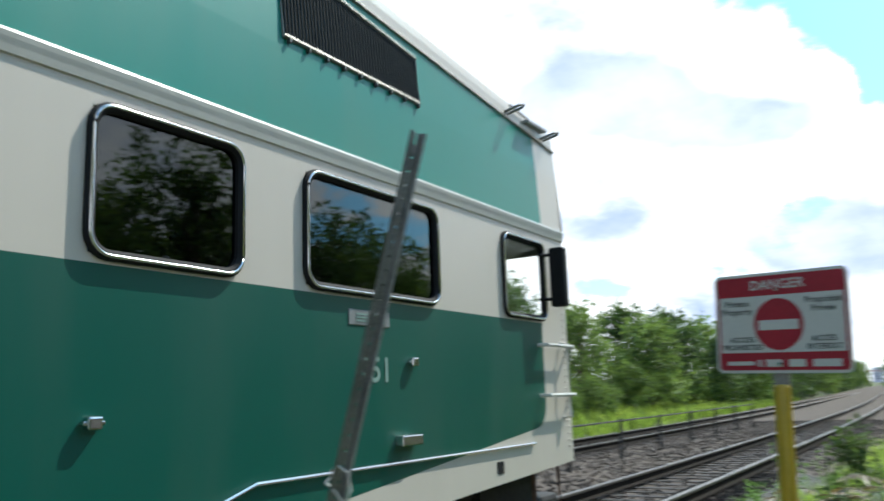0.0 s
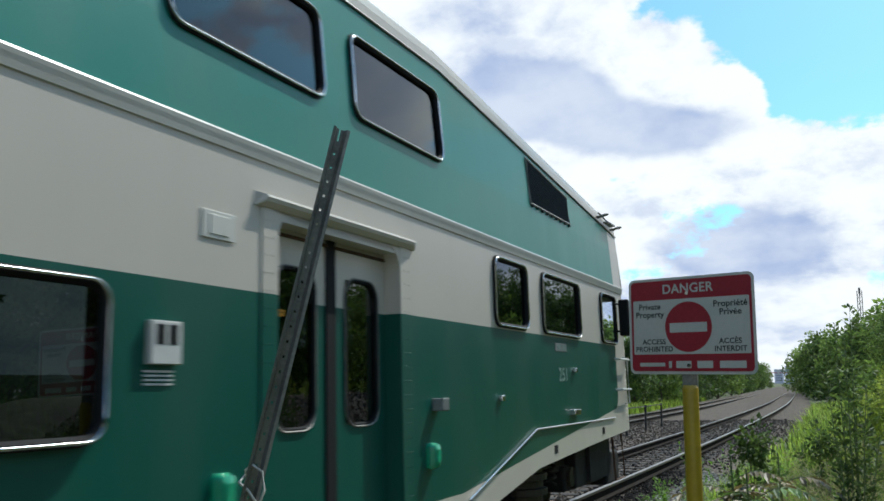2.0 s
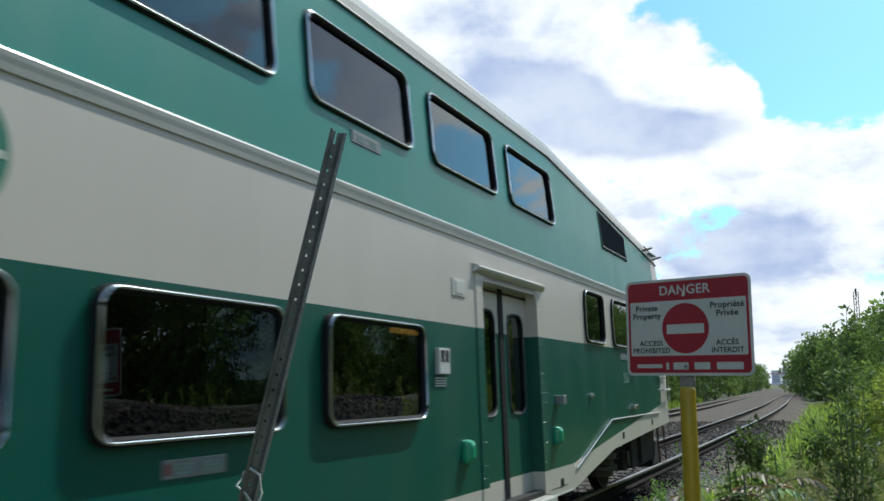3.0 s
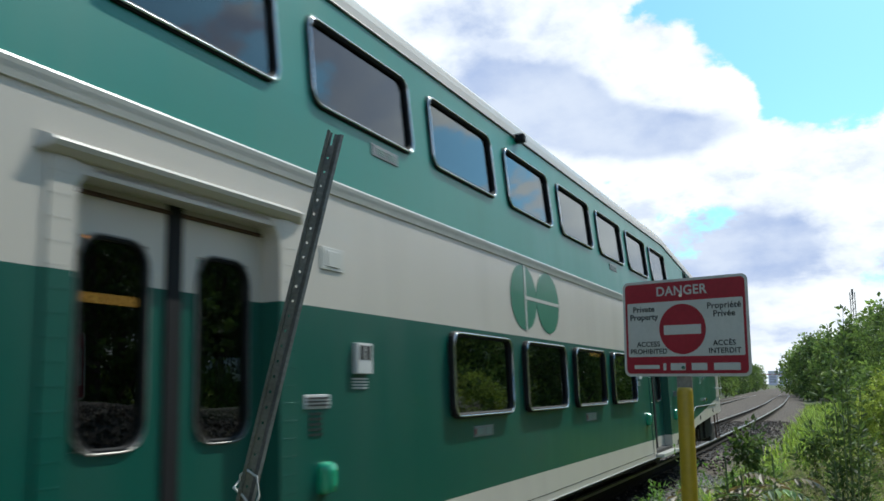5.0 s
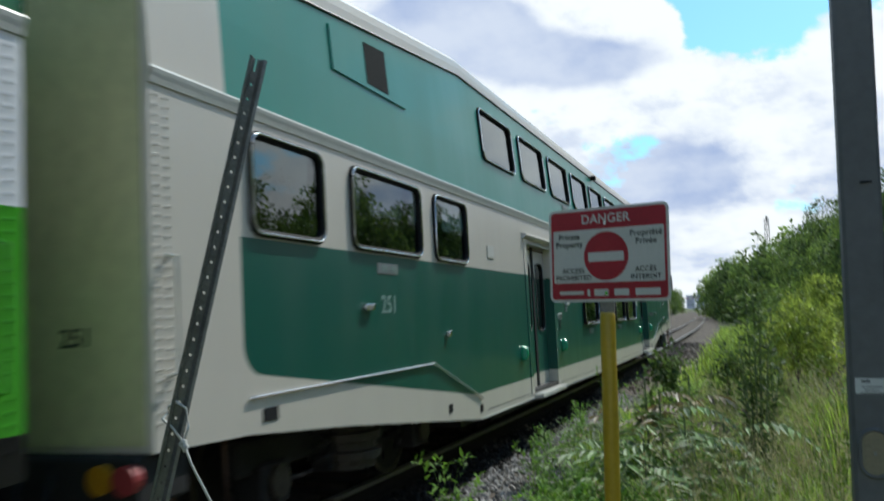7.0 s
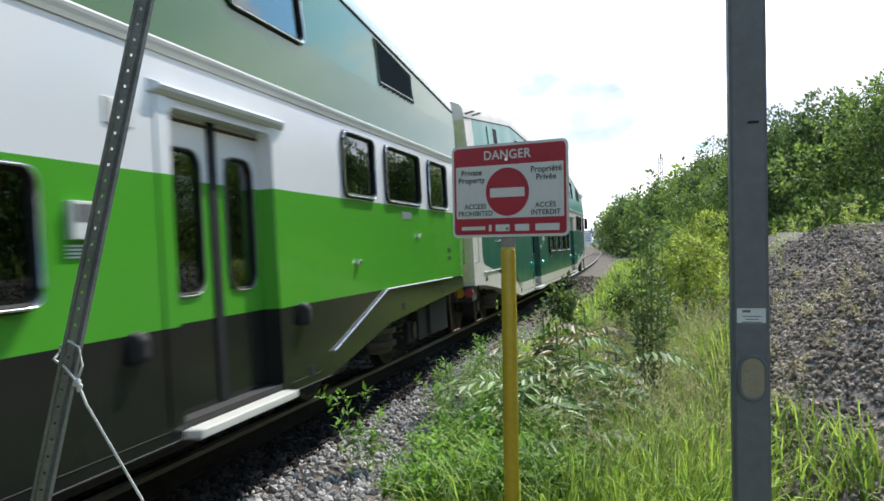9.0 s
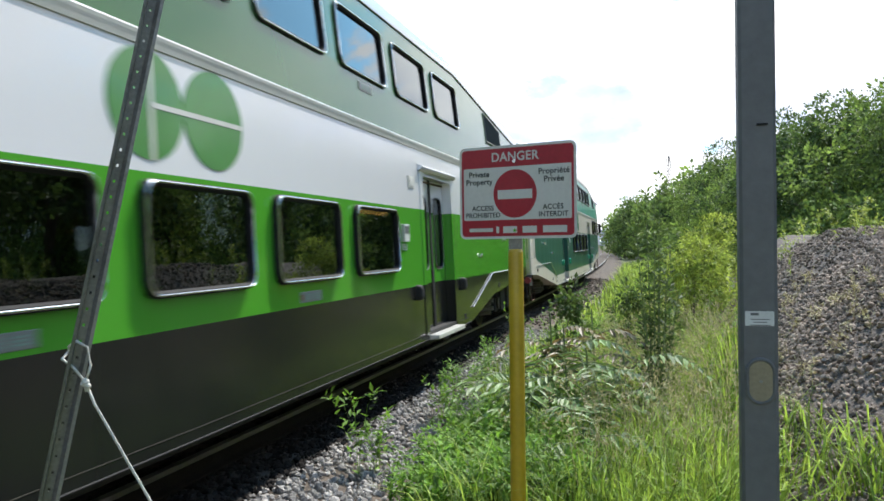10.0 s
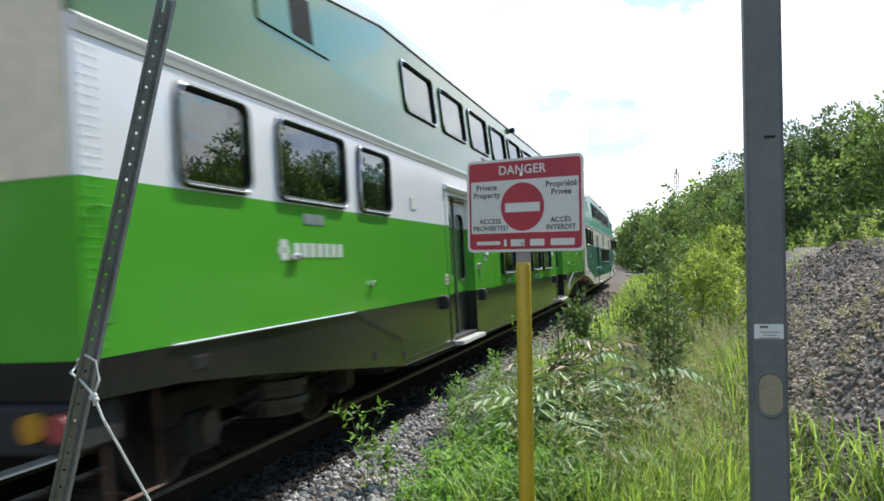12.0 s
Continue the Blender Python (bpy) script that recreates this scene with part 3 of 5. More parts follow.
def window(car, u0, u1, z0, z1, place, r=0.085, clear=False, proud=0.026):
    """A window: a black rubber frame that stands proud, a thin bright bead on it, and the pane."""
    u, z, w, h = (u0 + u1) / 2, (z0 + z1) / 2, u1 - u0, z1 - z0
    pl = place(u, z)
    bm = bmesh.new()
    ring_outline(bm, rounded(w - 0.036, h - 0.036, r - 0.012), rounded(w + 0.05, h + 0.05, r + 0.022), pl, proud, proud - 0.04)
    fr = part("window", bm, M["rubber"], car, smooth=False)
    bm = bmesh.new()
    tube(bm, [pl(p, proud) for p in rounded(w + 0.016, h + 0.016, r + 0.008, 6)], 0.0085, 6, closed=True)
    part("bead", bm, M["alu"], fr, "thin bright aluminium bead", smooth=True)
    bm = bmesh.new()
    slab_outline(bm, rounded(w - 0.03, h - 0.03, r - 0.01), lambda p, d: pl(p, d + proud - 0.04), 0.008)
    part("pane", bm, M["clearglass" if clear else "glass"], fr)
    return fr


def door(car, u0, u1, paint):
    """A pair of sliding leaves, set back in a flanged opening with a step below."""
    zt, zb, back = 2.36, 0.50, 1.385
    c = (u0 + u1) / 2
    d = new("door")
    d.parent = car
    for a, b in ((u0, c - 0.045), (c + 0.045, u1)):
        m, w = (a + b) / 2, 0.37
        bm = bmesh.new()
        for y0, y1, z0, z1 in ((a, m - w / 2, zb, zt), (m + w / 2, b, zb, zt), (m - w / 2, m + w / 2, zb, 1.24), (m - w / 2, m + w / 2, 2.14, zt)):
            box(bm, back - 0.05, back, -y1, -y0, z0, z1)
        leaf = part("leaf", bm, paint, d)
        pl = side_place(m, 1.69, back)
        bm = bmesh.new()
        ring_outline(bm, rounded(w - 0.015, 0.885, 0.105), rounded(w + 0.03, 0.93, 0.125), pl, 0.012, -0.01)
        part("window_frame", bm, M["rubber"], leaf)
        bm = bmesh.new()
        tube(bm, [pl(p, 0.008) for p in rounded(w + 0.03, 0.93, 0.125, 6)], 0.0065, 5, closed=True)
        part("bead", bm, M["steel"], leaf)
        bm = bmesh.new()
        tube(bm, [(back + 0.004, -a, zt - 0.035), (back + 0.004, -b, zt - 0.035)], 0.012, 5)
        part("top_seal", bm, M["rust"], leaf, "rust-stained seal along the top of the leaf")
        bm = bmesh.new()
        slab_outline(bm, rounded(w + 0.02, 0.91, 0.11), lambda p, q: pl(p, q - 0.02), 0.008)
        part("pane", bm, M["glass"], leaf)
    boxpart("seal", (back - 0.045, back + 0.012, -c - 0.05, -c + 0.05, zb, zt), M["rubber"], d)
    # pocket: jambs, lintel and floor
    for y0, y1 in ((-u0, -u0 + 0.03), (-u1 - 0.03, -u1)):
        boxpart("jamb", (back - 0.06, 1.5, y0, y1, 0.44, 2.36), paint, d)
    boxpart("lintel", (back - 0.06, 1.5, -u1 - 0.03, -u0 + 0.03, 2.36, 2.40), paint, d)
    # flange round the opening, with a projecting hood
    bm = bmesh.new()
    for y0, y1 in ((-u0, -u0 + 0.14), (-u1 - 0.14, -u1)):
        box(bm, 1.49, 1.510, y0, y1, 0.46, 2.44, 0.004)
        part("flange", bm, paint, d)
        bm = bmesh.new()
    bm.free()
    bm = bmesh.new()
    prof = [(1.498, 2.408), (1.52, 2.412), (1.548, 2.435), (1.556, 2.456), (1.552, 2.466), (1.54, 2.474), (1.498, 2.488)]
    ya, yb = -u0 + 0.20, -u1 - 0.20
    A = [bm.verts.new((x, ya - (0.05 if x > 1.53 else 0.0), z)) for x, z in prof]
    B = [bm.verts.new((x, yb + (0.05 if x > 1.53 else 0.0), z)) for x, z in prof]
    bm.faces.new(A)
    bm.faces.new(list(reversed(B)))
    for i in range(len(prof)):
        bm.faces.new((A[i], B[i], B[(i + 1) % len(prof)], A[(i + 1) % len(prof)]))
    part("hood", bm, paint, d)
    bm = bmesh.new()
    for y in (-u0 + 0.055, -u0 + 0.115, -u1 - 0.055, -u1 - 0.115):
        for k in range(20):
            g = bmesh.ops.create_icosphere(bm, subdivisions=1, radius=0.008 if paint is M["livery_old"] else 0.004)
            bmesh.ops.translate(bm, vec=(1.508, y, 0.56 + k * 0.094), verts=g["verts"])
    tagged(part("rivets", bm, paint, d), kind="stuff")
    # rounded upper corners of the opening
    for y, s in ((-u0, -1), (-u1, 1)):
        rr = 0.14
        pts = [(y, 2.40), (y + s * rr, 2.40)] + [(y + s * (rr - rr * math.sin(k * math.pi / 12)), 2.40 - rr + rr * math.cos(k * math.pi / 12)) for k in range(1, 7)]
        if s > 0:
            pts.reverse()
        bm = bmesh.new()
        slab_outline(bm, pts, lambda p, q: Vector((1.40 + q, p[0], p[1])), 0.105)
        part("corner_fillet", bm, paint, d)
    boxpart("step", (1.25, 1.62, -u1 + 0.0, -u0, 0.40, 0.455), M["white"], d, "pale non-slip step plate", 0.008)
    boxpart("threshold", (back - 0.06, 1.5, -u1, -u0, 0.455, 0.50), M["dark"], d)
    boxpart("interior_light", (0.55, 0.62, -u1 + 0.1, -u0 - 0.1, 1.985, 2.03), M["light"], d, "warm interior light strip")


def plate(car, name, u0, u1, z0, z1, m, depth=0.012, label="", bev=0.004, x=1.5):
    return boxpart(name, (x - 0.004, x + depth, -u1, -u0, z0, z1), m, car, label, bev)


def sideways_bars(car, name, u0, u1, z0, z1, rows, m, x=1.5, cols=1):
    """Unreadable writing: plain bars."""
    bm = bmesh.new()
    h = (z1 - z0) / (rows * 2 - 1)
    w = (u1 - u0) / (cols * 3 - 1)
    for r in range(rows):
        for k in range(cols):
            a = u0 + 3 * k * w
            box(bm, x - 0.002, x + 0.006, -(a + (2 * w if cols > 1 else (u1 - u0))), -a, z0 + r * 2 * h, z0 + (r * 2 + 1) * h)
    return tagged(part(name, bm, m, car), kind="stuff")


def emblem(car, m, white):
    """Two round letters that share a bar, drawn as plain shapes."""
    for u, first in ((12.95, True), (12.235, False)):
        pts = [(0.36 * math.cos(k * math.pi / 24), 0.315 * math.sin(k * math.pi / 24)) for k in range(48)]
        bm = bmesh.new()
        slab_outline(bm, pts, side_place(u, 2.335), 0.005 if first else 0.0055)
        part("emblem", bm, m, car)
    bm = bmesh.new()
    box(bm, 1.5, 1.508, -12.92, -11.9, 2.318, 2.35)
    box(bm, 1.5, 1.508, -12.94, -12.90, 2.02, 2.65)
    part("emblem_bar", bm, white, car)


def text_mesh(body_text, size, material, parent, m, label="", extrude=0.0008, align="CENTER"):
    cu = bpy.data.curves.new("lettering", "FONT")
    cu.body, cu.size, cu.extrude, cu.align_x, cu.align_y = body_text, size, extrude, align, "CENTER"
    cu.offset, cu.space_character = size * 0.018, 1.06
    cu.materials.append(material)
    ob = new("lettering", cu)
    ob.parent = parent
    ob.matrix_basis = m
    if label:
        tagged(ob, label)
    return ob


FACE_SIDE = Matrix(((0, 0, 1, 0), (1, 0, 0, 0), (0, 1, 0, 0), (0, 0, 0, 1)))     # letters on the side, reading towards the front


def guard(car, u, z, m):
    pl = side_place(u, z)
    bm = bmesh.new()
    a, b, c = rounded(0.12, 0.18, 0.04), rounded(0.10, 0.155, 0.035), rounded(0.05, 0.09, 0.02)
    rows = [[bm.verts.new(pl(p, d)) for p in o] for o, d in ((a, 0.0), (a, 0.03), (b, 0.06), (c, 0.075))]
    for A, B in zip(rows, rows[1:]):
        for i in range(len(A)):
            bm.faces.new((A[i], A[(i + 1) % len(A)], B[(i + 1) % len(A)], B[i]))
    bm.faces.new(rows[-1])
    return part("marker_lens", bm, m, car, smooth=False)


def truck(car, u):
    """A four-wheel truck under an end of the carriage."""
    t = new("truck")
    t.parent = car
    bm = bmesh.new()
    for x in (0.98, -1.12):
        box(bm, x, x + 0.14, -u - 1.6, -u + 1.6, 0.50, 0.72, 0.03)
        box(bm, x - 0.02, x + 0.18, -u - 0.45, -u + 0.45, 0.34, 0.62, 0.04)
        for y in (-1.25, 1.25):
            box(bm, x - 0.03, x + 0.2, -u + y - 0.17, -u + y + 0.17, 0.28, 0.56, 0.03)
    box(bm, -1.0, 1.0, -u - 0.3, -u + 0.3, 0.5, 0.85)
    part("truck_frame", bm, M["dark"], t, "dark cast-steel side frame")
    for y in (-0.62, 0.62):
        bm = bmesh.new()
        tube(bm, [(1.16 + 0.07 * math.cos(k * 0.8), -u + y + 0.07 * math.sin(k * 0.8), 0.40 + k * 0.0125) for k in range(34)], 0.017, 6)
        part("spring", bm, M["dark"], t, "dark coil spring")
    bm = bmesh.new()
    for k, r in enumerate((0.24, 0.29, 0.25, 0.29, 0.24)):
        tube(bm, [(1.10, -u - 0.15, 0.34 + 0.07 * k), (1.10, -u - 0.15, 0.40 + 0.07 * k)], r, 20)
    part("air_spring", bm, M["dusty"], t, "dusty ribbed air spring")
    for y in (-1.25, 1.25):
        bm = bmesh.new()
        tube(bm, [(1.16, -u + y, 0.44), (1.22, -u + y, 0.44)], 0.11, 16)
        part("axle_cap", bm, M["dusty"], t, "dusty round axle cap")
    made = []
    for y in (-1.25, 1.25):
        bm = bmesh.new()
        for x in (0.70, -0.82):
            tube(bm, [(x, 0, 0), (x + 0.03, 0, 0), (x + 0.031, 0, 0), (x + 0.12, 0, 0)], [0.44, 0.44, 0.42, 0.42], 28)
            for k in range(6):
                a = k * math.pi / 3
                box(bm, x + 0.115, x + 0.135, 0.25 * math.cos(a) - 0.03, 0.25 * math.cos(a) + 0.03, 0.25 * math.sin(a) - 0.03, 0.25 * math.sin(a) + 0.03)
        tube(bm, [(-0.95, 0, 0), (0.95, 0, 0)], 0.09, 12)
        w = part("wheelset", bm, M["dark"], t, "dusty steel wheels on an axle")
        w.location = (0, -u + y, 0.44)
        bm = bmesh.new()
        ring = [(math.cos(k * math.pi / 16), math.sin(k * math.pi / 16)) for k in range(32)]
        ring_outline(bm, [(0.375 * p, 0.375 * q) for p, q in ring], [(0.42 * p, 0.42 * q) for p, q in ring], lambda p, d: Vector((0.82 + d, p[0], p[1])), 0.012, 0.0)
        part("wheel_rim", bm, M["dusty"], w, "worn pale wheel rim")
        made.append((w, -u + y))
    return made


def carriage(name, old):
    car = new(name)
    paint = M["livery_old" if old else "livery_new"]
    white = M["white"]
    part("body", body_mesh(old), paint, car)
    # belt moulding and drip rails
    bm = bmesh.new()
    prof = [(1.498, 2.652), (1.511, 2.656), (1.516, 2.685), (1.522, 2.71), (1.525, 2.73), (1.520, 2.742), (1.50, 2.75)]
    for a, b in zip(prof, prof[1:]):
        for s in (1, -1):
            vs = [bm.verts.new((s * x, -u, z)) for u in (0, CAR_LEN) for x, z in (a, b)]
            bm.faces.new((vs[0], vs[1], vs[3], vs[2]))
    bmesh.ops.remove_doubles(bm, verts=bm.verts, dist=0.0005)
    part("belt_moulding", bm, white, car, "pale rounded belt moulding")
    bm = bmesh.new()
    for a, c in ((0.0, 5.3), (5.3, 20.3), (20.3, CAR_LEN)):
        za, zc = eave_z(a), eave_z(c)
        tube(bm, [(upper_x(za) + 0.006, -a, za), (upper_x(zc) + 0.006, -c, zc)], 0.011, 6)
    part("gutter", bm, M["steel"], car)
    for a, c in UPPER:
        window(car, a, c, 3.20, 3.77, upper_place, proud=0.022)
    for a, c in LOWER:
        window(car, a, c, 1.27, 1.89, side_place, proud=0.05)
    for a, c in (MID if old else MID_NEW):
        window(car, a, c, 1.99, 2.57, side_place)
    if old:
        window(car, *CAB, 1.99, 2.57, side_place, 0.06, clear=True)
    for a, c in DOORS:
        door(car, a, c, paint)
    # air vents high on the ends
    bm = bmesh.new()
    pts = [(-3.37, 3.26), (-2.11, 3.26), (-2.11, 3.57), (-3.37, 3.73)]
    slab_outline(bm, pts, lambda p, d: Vector((upper_x(p[1]) + d, p[0], p[1])), 0.008)
    vent = part("air_vent", bm, M["mesh"], car, "black mesh air vent with a metal frame")
    bm = bmesh.new()
    tube(bm, [(upper_x(z) + 0.006, y, z) for y, z in pts], 0.014, 6, closed=True)
    part("vent_frame", bm, M["steel"], vent, "dull metal frame with bolts")
    bm = bmesh.new()
    for k in range(46):
        y = -3.35 + k * 0.027
        zt = 3.57 + (3.73 - 3.57) * (-2.11 - y) / 1.26 - 0.012
        b0, b1 = Vector((upper_x(3.27) + 0.010, y, 3.27)), Vector((upper_x(zt) + 0.010, y, zt))
        tube(bm, [b0, b1], 0.0035, 4)
    tagged(part("grille", bm, M["ventwire"], vent, "fine dark grille bars"), kind="stuff")
    for k in range(9):
        g = bmesh.new()
        box(g, upper_x(3.26), upper_x(3.26) + 0.026, -3.34 + k * 0.15, -3.32 + k * 0.15, 3.225, 3.25, 0.004)
        part("clip", g, M["ventwire"], vent)
    bm = bmesh.new()
    slab_outline(bm, [(-23.22, 3.26), (-21.9, 3.26), (-21.9, 3.70), (-23.22, 3.60)], lambda p, d: Vector((upper_x(p[1]) + d, p[0], p[1])), 0.015)
    pan = part("vent_panel", bm, paint, car)
    bm = bmesh.new()
    slab_outline(bm, [(-22.66, 3.30), (-22.26, 3.30), (-22.26, 3.665), (-22.66, 3.635)], lambda p, d: Vector((upper_x(p[1]) + d, p[0], p[1])), 0.019)
    part("vent_grille", bm, M["mesh"], pan)
    # small fittings beside the doors
    for u in (7.82, 16.18):
        v = plate(car, "speaker_vent", u, u + 0.24, 2.18, 2.32, white, 0.009)
        plate(v, "grille", u + 0.05, u + 0.19, 2.20, 2.30, white, 0.014)
    plate(car, "speaker_vent", 19.6, 19.82, 2.08, 2.22, white, 0.010)
    for u in (8.2, 15.89):
        v = plate(car, "door_control", u, u + 0.18, 1.57, 1.76, M["sticker"], 0.035, "pale metal door control box with dark windows")
        for du in (0.025, 0.10):
            plate(v, "control_window", u + du, u + du + 0.055, 1.655, 1.745, M["rubber"], 0.038)
        sideways_bars(v, "notice", u + 0.02, u + 0.19, 1.48, 1.545, 4, M["sticker"])
    v = plate(car, "notice", 16.34, 16.59, 1.37, 1.45, M["sticker"], 0.006)
    sideways_bars(v, "notice_lines", 16.36, 16.57, 1.385, 1.435, 3, M["signblack"], 1.505)
    sideways_bars(v, "notice_lines", 16.42, 16.54, 1.22, 1.35, 5, M["signblack"], cols=2)
    lens = M["bumpgreen"] if old else M["dark"]
    for u in (7.9, 5.73, 16.4, 18.62):
        guard(car, u, 0.985, lens)
    for u, w in ((2.7, 0.37), (22.46, 0.38), (10.86, 0.41), (14.07, 0.40), (9.3, 0.36), (15.6, 0.36)):
        z = 3.08 if u in (9.3, 15.6) else 1.85 if u in (2.7, 22.46) else 1.13
        x = upper_x(z) if z > 2.7 else 1.5
        v = plate(car, "notice_plate", u - w / 2, u + w / 2, z - 0.042, z + 0.042, M["greyplate"], 0.006, "pale grey notice plate with small print", x=x)
        sideways_bars(v, "notice_lines", u - w / 2 + 0.05, u + w / 2 - 0.06, z - 0.022, z + 0.022, 3, M["faded"], x + 0.003, cols=2)
        if z < 1.2:
            plate(v, "notice_mark", u + w / 2 - 0.045, u + w / 2 - 0.012, z - 0.025, z + 0.025, M["redtag"], 0.008, x=x)
    if old:
        plate(car, "lamp_box", 5.58, 5.68, 1.29, 1.38, M["greyplate"], 0.09, "small metal lamp box", 0.008)
        plate(car, "lamp_box", 2.28, 2.48, 1.15, 1.21, M["alu"], 0.06, "small metal lamp box", 0.008)
    for u, z in ((4.41, 1.36), (2.30, 1.62), (22.9, 1.55), (22.82, 1.55), (21.2, 1.30)):
        g = bmesh.new()
        box(g, 1.5, 1.54, -u - 0.03, -u + 0.03, z - 0.025, z + 0.025, 0.008)
        box(g, 1.5, 1.53, -u - 0.045, -u + 0.045, z - 0.008, z + 0.008, 0.003)
        part("latch", g, M["alu"], car, "small bright latch")
    # bright edge rails that follow the skirt
    for pts in (((0.72, 1.06), (3.57, 1.06), (5.12, 0.615)), ((20.28, 0.62), (21.6, 1.055), (24.42, 1.045))):
        if not old and pts[0][0] > 5:
            pts = ((21.7, 1.06), (24.5, 1.06))
            for dz in (0.0, 0.028):
                bm = bmesh.new()
                tube(bm, [(1.504, -20.3, 0.66 + dz), (1.504, -21.7, 1.03 + dz)], 0.004, 5)
                part("diagonal_seam", bm, M["skirtseam"], car)
        bm = bmesh.new()
        tube(bm, [(1.513, -u, z) for u, z in pts], 0.009, 6)
        part("edge_rail", bm, M["alu"], car, "thin bright metal edge rail")
    for u, w in ((1.25, 0.09), (3.0, 0.10), (5.6, 0.09), (24.2, 0.16), (21.2, 0.10), (20.3, 0.09)):
        z = sill_z(u) + 0.11
        plate(car, "tow_pocket", u - w / 2, u + w / 2, z - 0.04, z + 0.04, M["rubber"], 0.006)
    # riveted seams at the ends
    bm = bmesh.new()
    for u in (CAR_LEN - 0.05, CAR_LEN - 0.13, 0.07):
        for k in range(34):
            z = 1.0 + k * 0.05
            if abs(z - 2.7) < 0.08:
                continue
            g = bmesh.ops.create_icosphere(bm, subdivisions=1, radius=0.011)
            bmesh.ops.translate(bm, vec=(1.5, -u, z), verts=g["verts"])
    tagged(part("rivets", bm, paint, car), kind="stuff")
    for u in (CAR_LEN - 0.12, 0.14):
        bm = bmesh.new()
        tube(bm, [(1.5, -u, 1.22), (1.56, -u, 1.23), (1.56, -u, 1.80), (1.5, -u, 1.81)], 0.013, 8)
        part("grab_handle", bm, white if old else paint, car)
    # end door and diaphragm
    if not old:
        bm = bmesh.new()
        box(bm, -1.46, 1.46, -CAR_LEN - 0.012, -CAR_LEN + 0.002, 1.953, 3.44)
        part("end_sheet", bm, M["beige"], car, "weathered beige end sheet")
    if old:
        bm = bmesh.new()
        box(bm, -1.46, 1.46, -CAR_LEN - 0.012, -CAR_LEN + 0.002, 0.90, 3.44)
        end = part("end_sheet", bm, M["olive"], car, "weathered olive-cream end sheet")
        text_mesh("251", 0.13, M["signblack"], end, Matrix.Translation((1.05, -CAR_LEN - 0.014, 1.42)) @ Matrix(((1, 0, 0, 0), (0, 0, -1, 0), (0, 1, 0, 0), (0, 0, 0, 1))))
    boxpart("gangway", (-0.55, 0.55, -CAR_LEN - 0.16, -CAR_LEN + 0.01, 0.9, 3.1), M["rubber"], car, "black rubber gangway", 0.03)
    if not old:
        boxpart("gangway", (-0.55, 0.55, -0.01, 0.16, 0.9, 3.1), M["rubber"], car, "black rubber gangway", 0.03)
    bm = bmesh.new()
    for x in (0.75, 0.95):
        tube(bm, [(x, -CAR_LEN - 0.04, 0.85), (x + 0.02, -CAR_LEN - 0.16, 0.6), (x, -CAR_LEN - 0.2, 0.42), (x - 0.1, -CAR_LEN - 0.28, 0.36)], 0.025, 8)
    part("brake_hose", bm, M["rubber"], car)
    boxpart("end_beam", (-1.46, 1.46, -CAR_LEN - 0.08, -CAR_LEN + 0.3, 0.62, 0.86), M["dark"], car, "", 0.02)
    boxpart("coupler", (-0.14, 0.14, -CAR_LEN - 0.34, -CAR_LEN, 0.6, 0.82), M["dark"], car, "", 0.03)
    for x, m in ((1.27, M["lens"]), (1.42, M["redtag"])):
        bm = bmesh.new()
        tube(bm, [(x, -CAR_LEN - 0.12, 0.76), (x, -CAR_LEN - 0.06, 0.76)], 0.07, 16)
        part("marker_lamp", bm, m, car)
    # stirrup steps at the corners
    for u in (0.15, CAR_LEN - 0.65):
        bm = bmesh.new()
        tube(bm, [(1.42, -u, 0.86), (1.44, -u, 0.30), (1.44, -u - 0.45, 0.30), (1.42, -u - 0.45, 0.86)], 0.016, 6)
        part("stirrup_step", bm, M["rust"], car, "worn steel stirrup step")
    # equipment below the floor, hidden behind the skirt
    boxpart("underframe", (-1.3, 1.3, -19.4, -6.0, 0.28, 0.45), M["dark"], car)
    boxpart("underframe", (-0.5, 0.5, -25.0, -0.3, 0.40, 0.9), M["dark"], car)
    # blocks added next to the trucks to stop light leaking in from the far side
    for a, c in ((4.95, 6.0), (19.3, 20.4), (0.3, 1.2)):
        boxpart("underframe", (-1.35, 1.3, -c, -a, 0.34, 0.85), M["dark"], car)
    boxpart("equipment_box", (-1.2, 1.25, -1.6, -0.2, 0.30, 0.85), M["dark"], car, "", 0.02)
    boxpart("floor", (-1.3, 1.3, -CAR_LEN + 0.1, -0.05, 1.0, 1.04), M["leather"], car)
    boxpart("bulkhead", (-1.43, 1.43, -1.62, -1.55, 1.05, 3.5), M["leather"], car)
    # skirt lip along the low middle part
    bm = bmesh.new()
    tube(bm, [(1.492, -u, sill_z(u) + 0.004) for u in (5.2, 12.6, 20.3)], 0.012, 6)
    part("skirt_lip", bm, white if old else M["dark"], car)
    bm = bmesh.new()
    tube(bm, [(1.499, -u, sill_z(u) + 0.075) for u in (5.4, 12.6, 20.1)], 0.004, 5)
    part("skirt_seam", bm, M["skirtseam"], car)
    emblem(car, M["logogreen"] if old else M["logogreen2"], white)
    if old:
        for u in (2.65, 22.46):
            text_mesh("251", 0.19, M["faded"], car, Matrix.Translation((1.502, -u, 1.565)) @ FACE_SIDE)
        # driver's mirror, steps, roof irons
        boxpart("mirror", (1.55, 1.68, -0.40, -0.31, 2.08, 2.55), M["rubber"], car, "black side mirror", 0.02)
        bm = bmesh.new()
        for z in (2.14, 2.49):
            tube(bm, [(1.49, -0.46, z), (1.60, -0.36, z)], 0.014, 6)
        part("mirror_arm", bm, M["rubber"], car)
